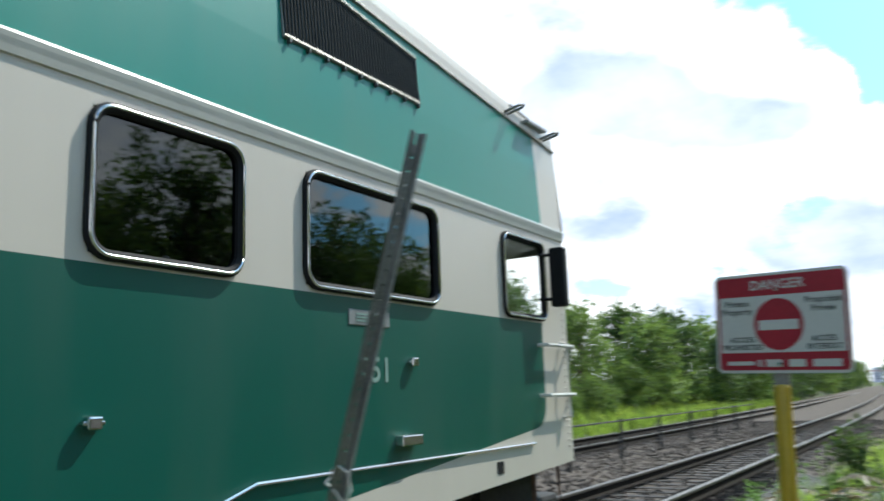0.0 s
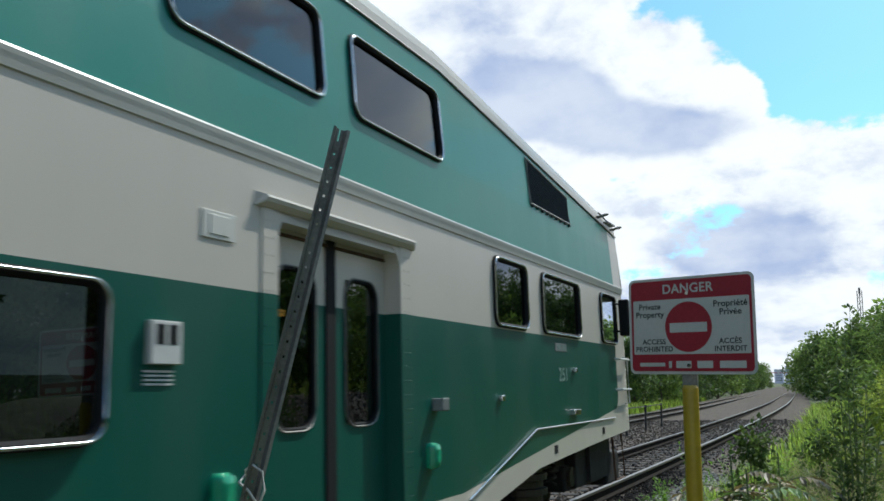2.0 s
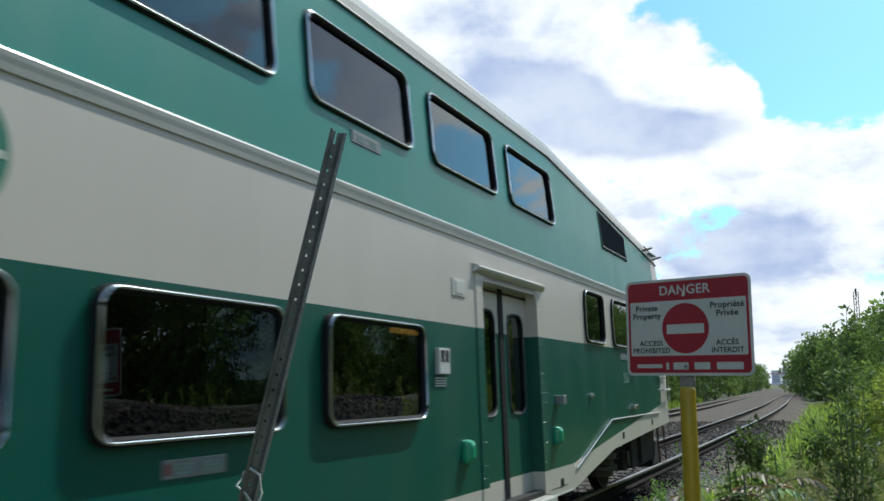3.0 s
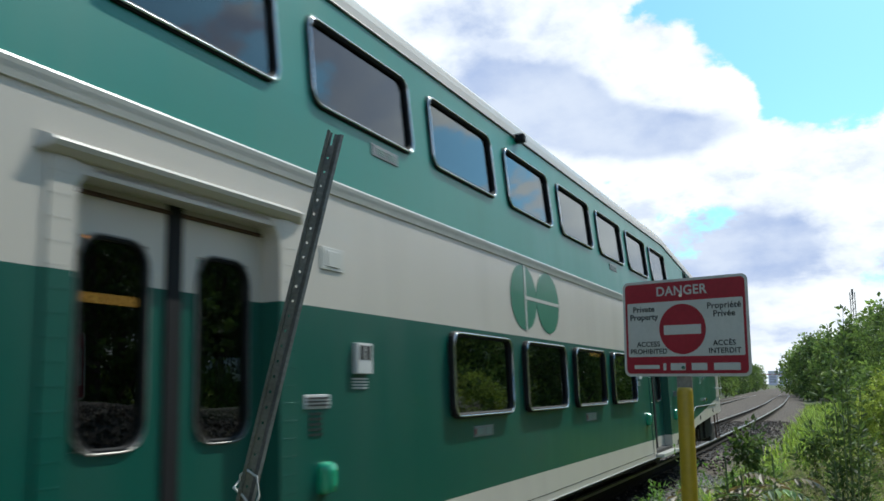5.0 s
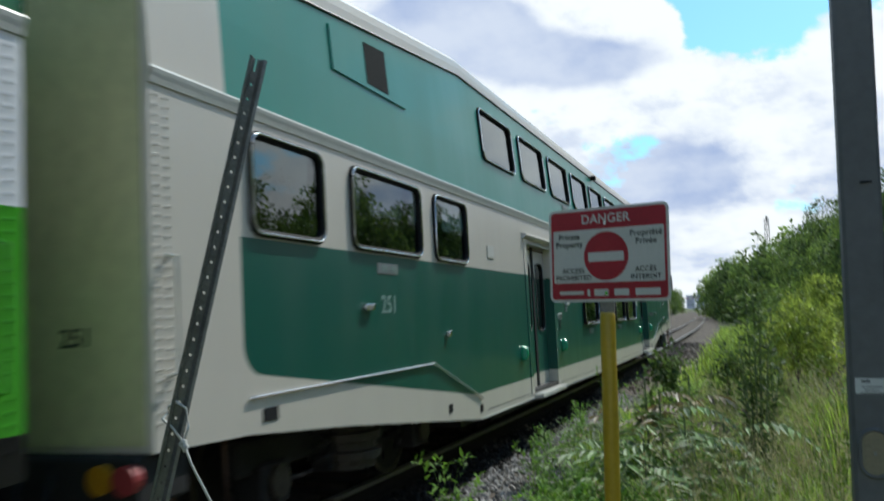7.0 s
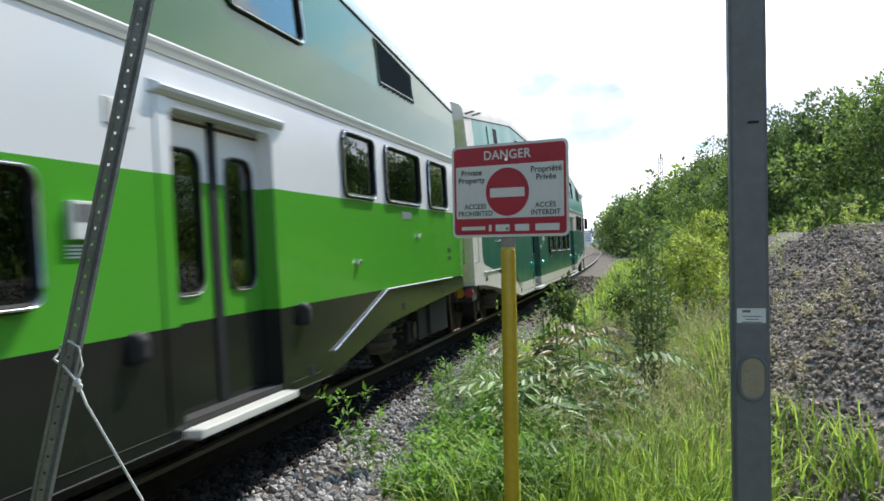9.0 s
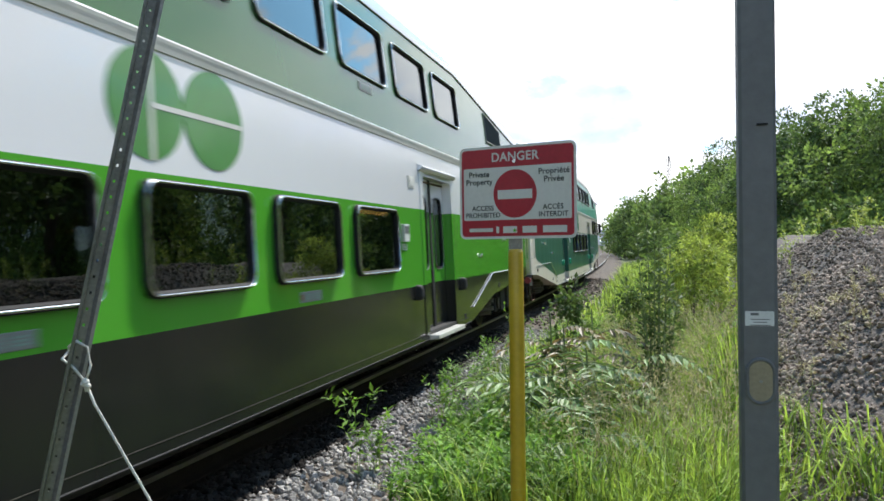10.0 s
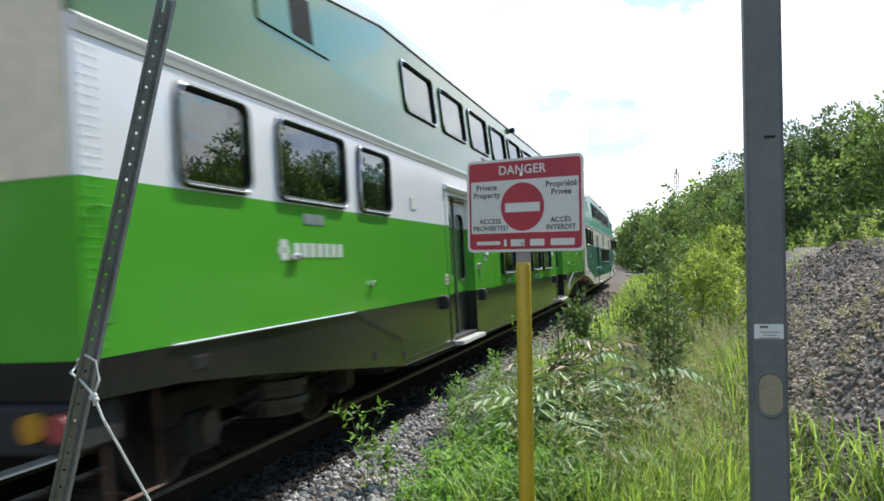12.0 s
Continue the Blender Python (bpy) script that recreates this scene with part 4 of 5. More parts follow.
        for z in (1.78, 1.40):
            bm = bmesh.new()
            tube(bm, [(1.5, -0.55, z), (1.57, -0.54, z), (1.57, -0.06, z), (1.5, 0.0, z)], 0.014, 8)
            part("grab_handle", bm, white, car)
        for u in (0.16, 0.78, 24.4, 25.0):
            bm = bmesh.new()
            z = eave_z(u) + 0.05
            x = upper_x(z)
            tube(bm, [(x - 0.02, -u, z), (x + 0.13, -u, z + 0.03), (x + 0.15, -u - 0.03, z + 0.035), (x + 0.13, -u - 0.06, z + 0.03), (x - 0.02, -u - 0.06, z)], 0.011, 6)
            part("roof_iron", bm, M["steel"], car)
        bm = bmesh.new()
        tube(bm, [(upper_x(3.6) + 0.02, -0.16, eave_z(0.16) + 0.12), (upper_x(3.6) + 0.02, -0.78, eave_z(0.78) + 0.12)], 0.011, 6)
        part("roof_iron", bm, M["steel"], car)
        boxpart("roof_step", (upper_x(3.5) + 0.02, upper_x(3.5) + 0.09, -0.62, -0.28, eave_z(0.4) + 0.05, eave_z(0.4) + 0.075), M["greyplate"], car, "small grey roof step", 0.004)
        boxpart("pilot", (-1.3, 1.3, -0.5, 0.12, 0.22, 0.62), M["dark"], car, "", 0.04)
    else:
        for k in range(7):
            boxpart("letter", (1.498, 1.506, -(21.985 + 0.1425 * k), -(21.9 + 0.1425 * k), 1.55, 1.66), M["sticker"], car)
        bm = bmesh.new()
        for k in range(6):
            a = k * math.pi / 3
            slab_outline(bm, [(0.055 * math.cos(a) + 0.035 * math.cos(j * math.pi / 3), 0.055 * math.sin(a) + 0.035 * math.sin(j * math.pi / 3)) for j in range(6)], side_place(23.02, 1.605), 0.005)
        part("wordmark_emblem", bm, M["sticker"], car)
        v = plate(car, "notice", 18.3, 18.46, 1.20, 1.33, M["sticker"], 0.005, "round-cornered white and red notice")
        for u in (18.32, 18.39):
            for z in (1.215, 1.27):
                plate(v, "notice_mark", u, u + 0.05, z, z + 0.042, M["redtag"], 0.007, bev=0.002)
        for u in (0.70, 0.79):
            for z in (1.30, 1.40):
                plate(car, "reporting_mark", u, u + 0.055, z, z + (0.07 if z > 1.35 else 0.05), M["signblack"], 0.004, bev=0.001)
    # camera housing on the eave
    bm = bmesh.new()
    box(bm, 1.40, 1.52, -12.77, -12.67, 3.95, 4.04, 0.02)
    part("eave_camera", bm, M["rubber"], car)
    wheels = truck(car, 2.9) + truck(car, 22.4)
    return car, wheels


CARS = [(0.0, *carriage("passenger_carriage", True)), (25.91, *carriage("passenger_carriage", False))]
tagged(CARS[0][1], "double-deck passenger carriage in dark green and cream with a cab", "train carriage", "carriages of the train")
tagged(CARS[1][1], "double-deck passenger carriage in bright green, white and grey paint", "train carriage", "carriages of the train")


# ---------------------------------------------------------------- posts and signs
def danger_sign():
    s = new("danger_sign")
    tagged(s, "red and white danger sign on a yellow-sleeved post beside the track", "sign")
    centre = Vector((-0.69, 4.03, 2.01))
    across = Vector((0.61, -0.19, 0)).normalized()
    out = Vector((across.y, -across.x, 0))
    W, H = 0.64, 0.462
    F = Matrix(((across.x, 0, out.x, centre.x), (across.y, 0, out.y, centre.y), (0, 1, 0, centre.z), (0, 0, 0, 1)))

    def pl(p, d):
        return F @ Vector((p[0], p[1], d))

    def slab(name, pts, m, d0, d1):
        bm = bmesh.new()
        slab_outline(bm, pts, lambda p, d: pl(p, d0 + d), d1 - d0)
        return part(name, bm, m, s)

    def shift(pts, dx, dy):
        return [(a + dx, b + dy) for a, b in pts]

    slab("sign_panel", rounded(W, H, 0.03), M["signwhite"], -0.003, 0.0)
    slab("red_border", rounded(W - 0.026, H - 0.026, 0.02), M["signred"], 0.0, 0.0007)
    slab("white_field", shift(rounded(W - 0.05, 0.262, 0.006), 0, -0.006), M["signwhite"], 0.0007, 0.0014)
    slab("no_entry_disc", [(0.119 * math.cos(k * math.pi / 32) - 0.005, 0.119 * math.sin(k * math.pi / 32) - 0.009) for k in range(64)], M["signred"], 0.0014, 0.0021)
    slab("no_entry_bar", shift(rounded(0.19, 0.045, 0.002), -0.005, -0.012), M["signwhite"], 0.0021, 0.0028)
    for body_text, size, x, y, m in (("DANGER", 0.062, -0.005, 0.173, "signwhite"), ("Private", 0.040, -0.205, 0.092, "signblack"), ("Property", 0.040, -0.205, 0.054, "signblack"),
                                     ("Propriété", 0.040, 0.205, 0.092, "signblack"), ("Privée", 0.040, 0.205, 0.054, "signblack"), ("ACCESS", 0.034, -0.185, -0.078, "signblack"),
                                     ("PROHIBITED", 0.034, -0.185, -0.113, "signblack"), ("ACCÈS", 0.034, 0.200, -0.080, "signblack"), ("INTERDIT", 0.034, 0.200, -0.115, "signblack")):
        text_mesh(body_text, size, M[m], s, F @ Matrix.Translation((x, y, 0.0022)), extrude=0.0005)
    # the operator's line and the phone number, as bars
    for k, (a, b, h) in enumerate(((-0.265, -0.13, 0.018), (-0.11, -0.095, 0.033), (-0.072, 0.005, 0.033), (0.035, 0.112, 0.033), (0.145, 0.27, 0.033))):
        slab("number_bar", shift(rounded(b - a, h, 0.003), (a + b) / 2, -0.186), M["signwhite"], 0.0007, 0.0014)
    for y in (0.15, -0.19):
        bm = bmesh.new()
        tube(bm, [pl((-0.005, y), 0.0), pl((-0.005, y), 0.008)], 0.009, 10)
        part("bolt", bm, M["alu"], s)
    # the steel channel and its yellow sleeve
    px, py = -0.70, 4.06
    bm = bmesh.new()
    box(bm, px - 0.028, px + 0.028, py - 0.004, py + 0.004, -0.4, 2.225)
    box(bm, px - 0.034, px - 0.026, py - 0.004, py + 0.022, -0.4, 2.225)
    box(bm, px + 0.026, px + 0.034, py - 0.004, py + 0.022, -0.4, 2.225)
    part("post", bm, M["steel"], s, "galvanised steel channel post")
    bm = bmesh.new()
    tube(bm, [(px, py, -0.35), (px, py, 0.6), (px + 0.002, py, 1.2), (px, py, 1.71), (px, py, 1.728)], [0.038, 0.038, 0.0375, 0.037, 0.032], 20)
    part("sleeve", bm, M["yellow"], s, "yellow plastic post sleeve", smooth=True)


danger_sign()


def channel_post():
    """A leaning perforated steel channel with a rope tied to it."""
    p = new("leaning_post")
    tagged(p, "leaning perforated steel channel post standing by the track", "post")
    top, low = Vector((-1.555, 2.335, 2.60)), Vector((-1.82, 2.13, 1.0))
    d = (top - low).normalized()
    foot = low - d * 1.25
    n = (Vector(EYE) - low)
    n = (n - d * n.dot(d)).normalized()            # the open side looks to the path
    n = (n + d.cross(n) * 0.28).normalized()
    a = d.cross(n).normalized()
    if a.x < 0:
        a = -a
    length = (top - foot).length
    F = Matrix(((a.x, n.x, d.x, foot.x), (a.y, n.y, d.y, foot.y), (a.z, n.z, d.z, foot.z), (0, 0, 0, 1)))
    bm = bmesh.new()
    # web with holes: rungs between slots
    pitch, k = 0.0508, 0
    hw, hh = 0.0042, 0.0045
    box(bm, -0.013, -hw, -0.002, 0.002, 0, length)
    box(bm, hw, 0.013, -0.002, 0.002, 0, length)
    z = 0.0
    while z + pitch < length:
        box(bm, -hw, hw, -0.002, 0.002, z + hh, z + pitch - hh)
        z += pitch
    for s in (-1, 1):
        vs = [(s * 0.012, -0.002), (s * 0.020, 0.020), (s * 0.030, 0.022), (s * 0.030, 0.019), (s * 0.023, 0.017), (s * 0.016, -0.002)]
        A = [bm.verts.new((x, y, 0)) for x, y in vs]
        B = [bm.verts.new((x, y, length)) for x, y in vs]
        for i in range(len(vs)):
            bm.faces.new((A[i], A[(i + 1) % len(vs)], B[(i + 1) % len(vs)], B[i]))
        bm.faces.new(A)
        bm.faces.new(B)
    bmesh.ops.recalc_face_normals(bm, faces=bm.faces)
    bmesh.ops.transform(bm, matrix=F, verts=bm.verts)
    part("channel", bm, M["steel"], p)
    # rope
    r = new("rope")
    tagged(r, "thin white rope knotted round a leaning post", "rope")
    k0 = Vector((-1.710, 2.17, 1.345))
    loop = [k0, k0 + Vector((0.012, 0.01, 0.05)), k0 + Vector((0.0, 0.01, 0.105)), k0 + Vector((-0.03, 0.0, 0.125)), k0 + Vector((-0.075, 0.02, 0.105)), k0 + Vector((-0.10, 0.05, 0.085)), k0 + Vector((-0.075, -0.01, 0.07)), k0 + Vector((-0.04, -0.005, 0.045)), k0]
    bm = bmesh.new()
    tube(bm, loop, 0.0042, 6)
    part("loop", bm, M["rope"], r, smooth=True)
    bm = bmesh.new()
    tube(bm, [k0, k0 + Vector((0.022, 0.012, -0.07)), Vector((-1.56, 2.265, 0.97)), Vector((-1.43, 2.34, 0.60)), Vector((-1.28, 2.42, 0.25)), Vector((-1.1, 2.52, -0.12))], 0.0045, 6)
    part("line", bm, M["rope"], r, smooth=True)
    bm = bmesh.new()
    for dx, dz, q in ((0, 0, 0.012), (0.008, -0.012, 0.010), (-0.008, -0.006, 0.009)):
        g = bmesh.ops.create_icosphere(bm, subdivisions=2, radius=q)
        bmesh.ops.translate(bm, vec=k0 + Vector((dx, 0, dz)), verts=g["verts"])
    tube(bm, [k0, k0 + Vector((0.004, 0, -0.03))], 0.006, 6)
    part("knot", bm, M["rope"], r, smooth=True)


channel_post()


def grey_pole():
    p = new("grey_pole")
    tagged(p, "tall grey steel pole with a beige cover and white sticker", "pole")
    bm = bmesh.new()
    x0, x1, y0, y1 = 0.292, 0.428, 3.38, 3.51
    pts = [(x0 + 0.012, y0), (x1 - 0.012, y0), (x1, y0 + 0.012), (x1, y1 - 0.012), (x1 - 0.012, y1), (x0 + 0.012, y1), (x0, y1 - 0.012), (x0, y0 + 0.012)]
    A = [bm.verts.new((x, y, -0.3)) for x, y in pts]
    B = [bm.verts.new((x - 0.004, y, 5.2)) for x, y in pts]
    for i in range(8):
        bm.faces.new((A[i], A[(i + 1) % 8], B[(i + 1) % 8], B[i]))
    bm.faces.new(B)
    part("shaft", bm, M["polegrey"], p)

    def pl(p0, d):
        return Vector((0.36 + p0[0], 3.38 - d, p0[1]))

    bm = bmesh.new()
    slab_outline(bm, [(a, b + 1.455) for a, b in rounded(0.105, 0.056, 0.003)], pl, 0.0015)
    st = part("sticker", bm, M["sticker"], p, "white printed sticker")
    bm = bmesh.new()
    slab_outline(bm, [(a - 0.018, b + 1.472) for a, b in rounded(0.03, 0.010, 0.001)], pl, 0.0022)
    for k, w in enumerate((0.07, 0.05, 0.075)):
        slab_outline(bm, [(a + 0.002, b + 1.452 - k * 0.011) for a, b in rounded(w, 0.0035, 0.001)], pl, 0.0022)
    part("print", bm, M["polegrey"], st)
    bm = bmesh.new()
    ring_outline(bm, rounded(0.082, 0.152, 0.040, 8), rounded(0.11, 0.182, 0.054, 8), lambda q, d: pl((q[0] + 0.002, q[1] + 1.215), d), 0.012, 0.004)
    cv = part("cover_frame", bm, M["polegrey"], p)
    bm = bmesh.new()
    slab_outline(bm, [(a + 0.002, b + 1.215) for a, b in rounded(0.084, 0.154, 0.041, 8)], pl, 0.008)
    pt = part("cover_plate", bm, M["putty"], cv, "beige oval hand-hole cover")
    bm = bmesh.new()
    tube(bm, [pl((0.002, 1.215), 0.006), pl((0.002, 1.215), 0.012)], 0.006, 8)
    part("screw", bm, M["steel"], pt)
    boxpart("staple", (0.355, 0.395, 3.372, 3.381, 2.195, 2.202), M["rubber"], p)


grey_pole()


# ---------------------------------------------------------------- plants and stones
RNG = np.random.default_rng(7)


def leaf_quads(P, D, L, W, up):
    """Pointed leaves: root points P, directions D, lengths L, widths W; each leaf is folded along its rib."""
    n = len(P)
    D = D / np.linalg.norm(D, axis=1)[:, None]
    S = np.cross(D, up)
    S /= np.maximum(1e-6, np.linalg.norm(S, axis=1))[:, None]
    U = np.cross(S, D)
    L, W = L[:, None], W[:, None]
    V = np.stack([P, P + D * L * 0.45 + S * W * 0.5 + U * W * 0.18, P + D * L, P + D * L * 0.45 - S * W * 0.5 + U * W * 0.18], 1).reshape(-1, 3)
    i = np.arange(n)[:, None] * 4
    F = np.concatenate([i + np.array([[0, 1, 2]]), i + np.array([[0, 2, 3]])], 1).reshape(-1, 3)
    return V, F


def mesh_np(name, V, F):
    me = bpy.data.meshes.new(name)
    me.from_pydata(V.tolist(), [], F.tolist())
    me.update()
    return me


def rand_dirs(n):
    d = RNG.normal(size=(n, 3))
    return d / np.linalg.norm(d, axis=1)[:, None]


def crown_mesh(lobes, n, leaf):
    """Leaves in clumps: each lobe (x, y, z, r) holds sprays of leaves, denser outside and open between."""
    Ps, Ds = [], []
    tot = sum(l[3] ** 2 for l in lobes)
    for x, y, z, r in lobes:
        k = max(8, int(n * r * r / tot / 14))
        d = rand_dirs(k)
        d[:, 2] = d[:, 2] * 0.9 + 0.12
        c = np.array([x, y, z]) + d * (r * (0.45 + 0.6 * RNG.random((k, 1)) ** 0.6)) * np.array([1, 1, 0.85])
        for j in range(k):
            m = RNG.integers(9, 20)
            q = rand_dirs(m)
            Ps.append(c[j] + q * (leaf * 1.9) * RNG.random((m, 1)))
            Ds.append(q * 0.7 + d[j] * 0.6 + np.array([0, 0, -0.25]))
    P, D = np.concatenate(Ps), np.concatenate(Ds)
    m = len(P)
    return leaf_quads(P, D, leaf * (0.6 + 0.8 * RNG.random(m)), leaf * (0.45 + 0.4 * RNG.random(m)), rand_dirs(m))


def tree(name, h, spread, n, leaf, material, label, cat="tree", trunk_r=0.14, low=0.0, group=""):
    """A tapered trunk with limbs and a broken crown of leaf clumps; its foot is at the origin."""
    t = new(name)
    tagged(t, label, cat, group)
    lobes = []
    k = int(9 + spread * 3)
    for i in range(k):
        a = i * 2.399 + RNG.random() * 0.6
        f = (i + 0.5) / k
        z = h * (low + 0.12 + (0.86 - low) * f)
        w = spread * (math.sin(math.pi * min(1.0, 0.18 + 0.80 * f)) ** 0.7) * (0.35 + 0.5 * RNG.random())
        lobes.append((w * math.cos(a), w * math.sin(a), z, spread * (0.30 + 0.22 * RNG.random())))
    lobes.append((0, 0, h * 0.90, spread * 0.28))
    bm = bmesh.new()
    top = h * 0.8
    tube(bm, [(0, 0, -0.3), (0.03 * h * 0.2, 0.02, h * 0.3), (0.01, 0.05, h * 0.55), (0.04, 0.0, top)], [trunk_r * 1.2, trunk_r, trunk_r * 0.7, trunk_r * 0.2], 8)
    for x, y, z, r in lobes:
        b = max(0.25 * h * low * 2, z - 0.9 * math.hypot(x, y) - 0.2)
        tube(bm, [(0, 0.02, b * 0.9), (x * 0.5, y * 0.5, (b + z) / 2), (x, y, z)], [trunk_r * 0.4, trunk_r * 0.24, trunk_r * 0.06], 5)
    part("trunk", bm, M["bark"], t)
    V, F = crown_mesh(lobes, n, leaf)
    part_mesh("crown", mesh_np("crown", V, F), material, t)
    return t


def set_thing(t, x, y, turn=0.0, s=1.0, sink=0.0):
    t.matrix_basis = Matrix.Translation((x, y, ground_h(x, y) - sink)) @ Matrix.Rotation(turn, 4, "Z") @ Matrix.Diagonal((s, s, s, 1))
    return t


def more(t, x, y, turn, s):
    c = copy_thing(t, Matrix.Identity(4))
    c.matrix_basis = Matrix.Translation((x, y, ground_h(x, y))) @ Matrix.Rotation(turn, 4, "Z") @ Matrix.Diagonal((s, s, s, 1))
    return c


def woods():
    group = "trees beside the railway"
    bright = tree("tree", 6.0, 2.3, 17000, 0.12, M["leaf"], "leafy green tree in the row beside the railway", group=group)
    dark = tree("tree", 6.4, 2.3, 17000, 0.12, M["leafdark"], "dark green leafy tree in the row beside the railway", group=group)
    broad = tree("tree", 5.2, 2.6, 17000, 0.118, M["leaf"], "broad leafy tree in the row beside the railway", group=group)
    mid = [tree("tree", 6.2, 2.2, 7000, 0.145, M["leaf"], "leafy tree in the row along the path", group=group),
           tree("tree", 6.5, 2.0, 7000, 0.145, M["leafdark"], "dark leafy tree in the row along the path", group=group)]
    far = [tree("tree", 6.2, 2.6, 3200, 0.33, M["leaf"], "leafy tree in the far row beside the railway", group=group),
           tree("tree", 6.6, 2.3, 3200, 0.33, M["leafdark"], "dark leafy tree in the far row beside the railway", group=group)]
    spots = []
    # the row behind the gravel heap, and its run along the line
    for kind, y, x, s in ((broad, 24.2, 6.1, 1.06), (dark, 27.0, 4.9, 0.88), (bright, 26.5, 9.0, 0.95), (dark, 29.5, 3.7, 0.86), (dark, 31, 7.2, 0.98), (bright, 33.5, 4.2, 0.95), (bright, 36, 7.0, 1.0),
                          (broad, 38, 3.6, 1.0), (dark, 43, 3.2, 0.95), (dark, 42, 6.2, 1.0), (broad, 48, 2.6, 0.98), (dark, 35, 11.5, 1.1), (bright, 47, 6, 1.0), (bright, 40, 10, 1.1)):
        spots.append(([kind], x, y, s))
    for i in range(16):
        y = 53 + i * 5.0
        spots.append((far, 2.2 - 0.118 * (y - 53) + 1.8 * (i % 3), y, 0.82 + 0.18 * RNG.random()))
    for i in range(14):
        y = 134 + i * 12
        spots.append((far, bend(y)[0] + 0.6 + 3 * (i % 2), y, 1.1 + 0.3 * RNG.random()))
    # trees beside the path, opposite the train
    for i in range(22):
        y = -10 + i * 2.6
        spots.append((mid, 12.0 + 2.5 * RNG.random() + 0.05 * max(0, y - 20), y, 1.08 + 0.47 * RNG.random()))
    for i in range(24):
        spots.append((mid, 16.0 + 3.5 * (i % 2) + 0.11 * max(0, i * 2.6 - 12) + RNG.random(), -14 + i * 2.6, 1.2 + 0.5 * RNG.random()))
    # across the second track
    for i in range(22):
        y = 22 + i * 4.6
        spots.append((mid if y < 50 else far, bend(y)[0] - 20.0 + min(6.0, 0.1 * max(0, y - 40)) - 3.0 * (i % 2) - RNG.random(), y, 0.9 + 0.3 * RNG.random()))
    for i in range(14):
        y = 124 + i * 12
        spots.append((far, bend(y)[0] - 13.5 - 4 * (i % 2), y, 1.0 + 0.3 * RNG.random()))
    for i in range(10):
        spots.append((far, -22 - 5 * RNG.random(), -30 + i * 5, 1.1))
    used = set()
    for kinds, x, y, s in spots:
        t = kinds[int(RNG.integers(len(kinds)))]
        if id(t) not in used:
            used.add(id(t))
            set_thing(t, x, y, RNG.random() * 6.28, s)
        else:
            more(t, x, y, RNG.random() * 6.28, s)
    # low scrub under both rows
    b = tree("shrub", 2.0, 1.5, 3600, 0.145, M["leaf"], "green leafy shrub at the foot of the trees", "shrub", 0.04, 0.0, "shrubs beside the railway")
    first = True
    for i in range(44):
        side = i % 2
        y = 20 + (i // 2) * 4.2 + RNG.random() * 2
        x = bend(y)[0] + ((-17.5 - 2 * RNG.random()) if side else (1.9 + 2.2 * RNG.random() + max(0, (30 - y)) * 0.25))
        if first:
            set_thing(b, x, y, 0, 1.0)
            first = False
        else:
            more(b, x, y, RNG.random() * 6.28, 0.7 + 0.7 * RNG.random())
    y = tree("shrub", 2.1, 0.95, 9000, 0.062, M["leafyellow"], "sunlit yellow-green shrub beside the gravel heap", "shrub", 0.03, 0.0)
    set_thing(y, 0.40, 11.6, 0.0, 0.72)
    more(y, 0.75, 14.5, 1.0, 0.75)
    y3 = tree("shrub", 1.5, 0.30, 420, 0.06, M["slim"], "thin twiggy shrub in the grass", "shrub", 0.01, 0.05)
    set_thing(y3, -0.95, 8.6)
    more(y3, -0.4, 10.4, 1.0, 0.9)


woods()


def blades(pts, hmin, hmax, width, lean):
    """Bent grass blades, three joints each."""
    n = len(pts)
    h = hmin + (hmax - hmin) * RNG.random(n)
    a = RNG.random(n) * 2 * np.pi
    dx, dy = np.cos(a), np.sin(a)
    b = lean * (0.3 + RNG.random(n)) * h
    w = width * (0.6 + 0.8 * RNG.random(n))
    sx, sy = -dy * w, dx * w
    V = np.zeros((n, 7, 3))
    for k, (f, g, ww) in enumerate(((0, 0, 1), (0.45, 0.18, 0.9), (0.8, 0.55, 0.6))):
        for s in (0, 1):
            V[:, 2 * k + s, 0] = pts[:, 0] + dx * b * g + (1 - 2 * s) * sx * ww
            V[:, 2 * k + s, 1] = pts[:, 1] + dy * b * g + (1 - 2 * s) * sy * ww
            V[:, 2 * k + s, 2] = pts[:, 2] + h * f
    V[:, 6, 0], V[:, 6, 1], V[:, 6, 2] = pts[:, 0] + dx * b, pts[:, 1] + dy * b, pts[:, 2] + h * (0.98 - 0.2 * RNG.random(n))
    i = np.arange(n)[:, None] * 7
    F = np.concatenate([i + np.array([q]) for q in ((0, 1, 3), (0, 3, 2), (2, 3, 5), (2, 5, 4), (4, 5, 6))], 1).reshape(-1, 3)
    return V.reshape(-1, 3), F


def scatter(n, x0, x1, y0, y1, keep):
    out = []
    while len(out) < n:
        x, y = x0 + (x1 - x0) * RNG.random(), y0 + (y1 - y0) * RNG.random()
        if keep(x, y):
            out.append((x, y, ground_h(x, y) - 0.02))
    return np.array(out)


def clear(x, y):
    return (x - 0.36) ** 2 + (y - 3.45) ** 2 > 0.14 ** 2 and (x + 0.70) ** 2 + (y - 4.06) ** 2 > 0.10 ** 2


def in_grass(x, y):
    e = noise.noise(Vector((x * 0.8, y * 0.8, 1.0)))
    if 2.0 < y < 11 and x > 0.12 + 0.072 * y + 0.22 * e:
        return False
    return x - bend(y)[0] > (-1.15 if y < 7.5 else -1.6) + 0.35 * e and mound_h(x, y) < 0.36 + 0.2 * e and clear(x, y)


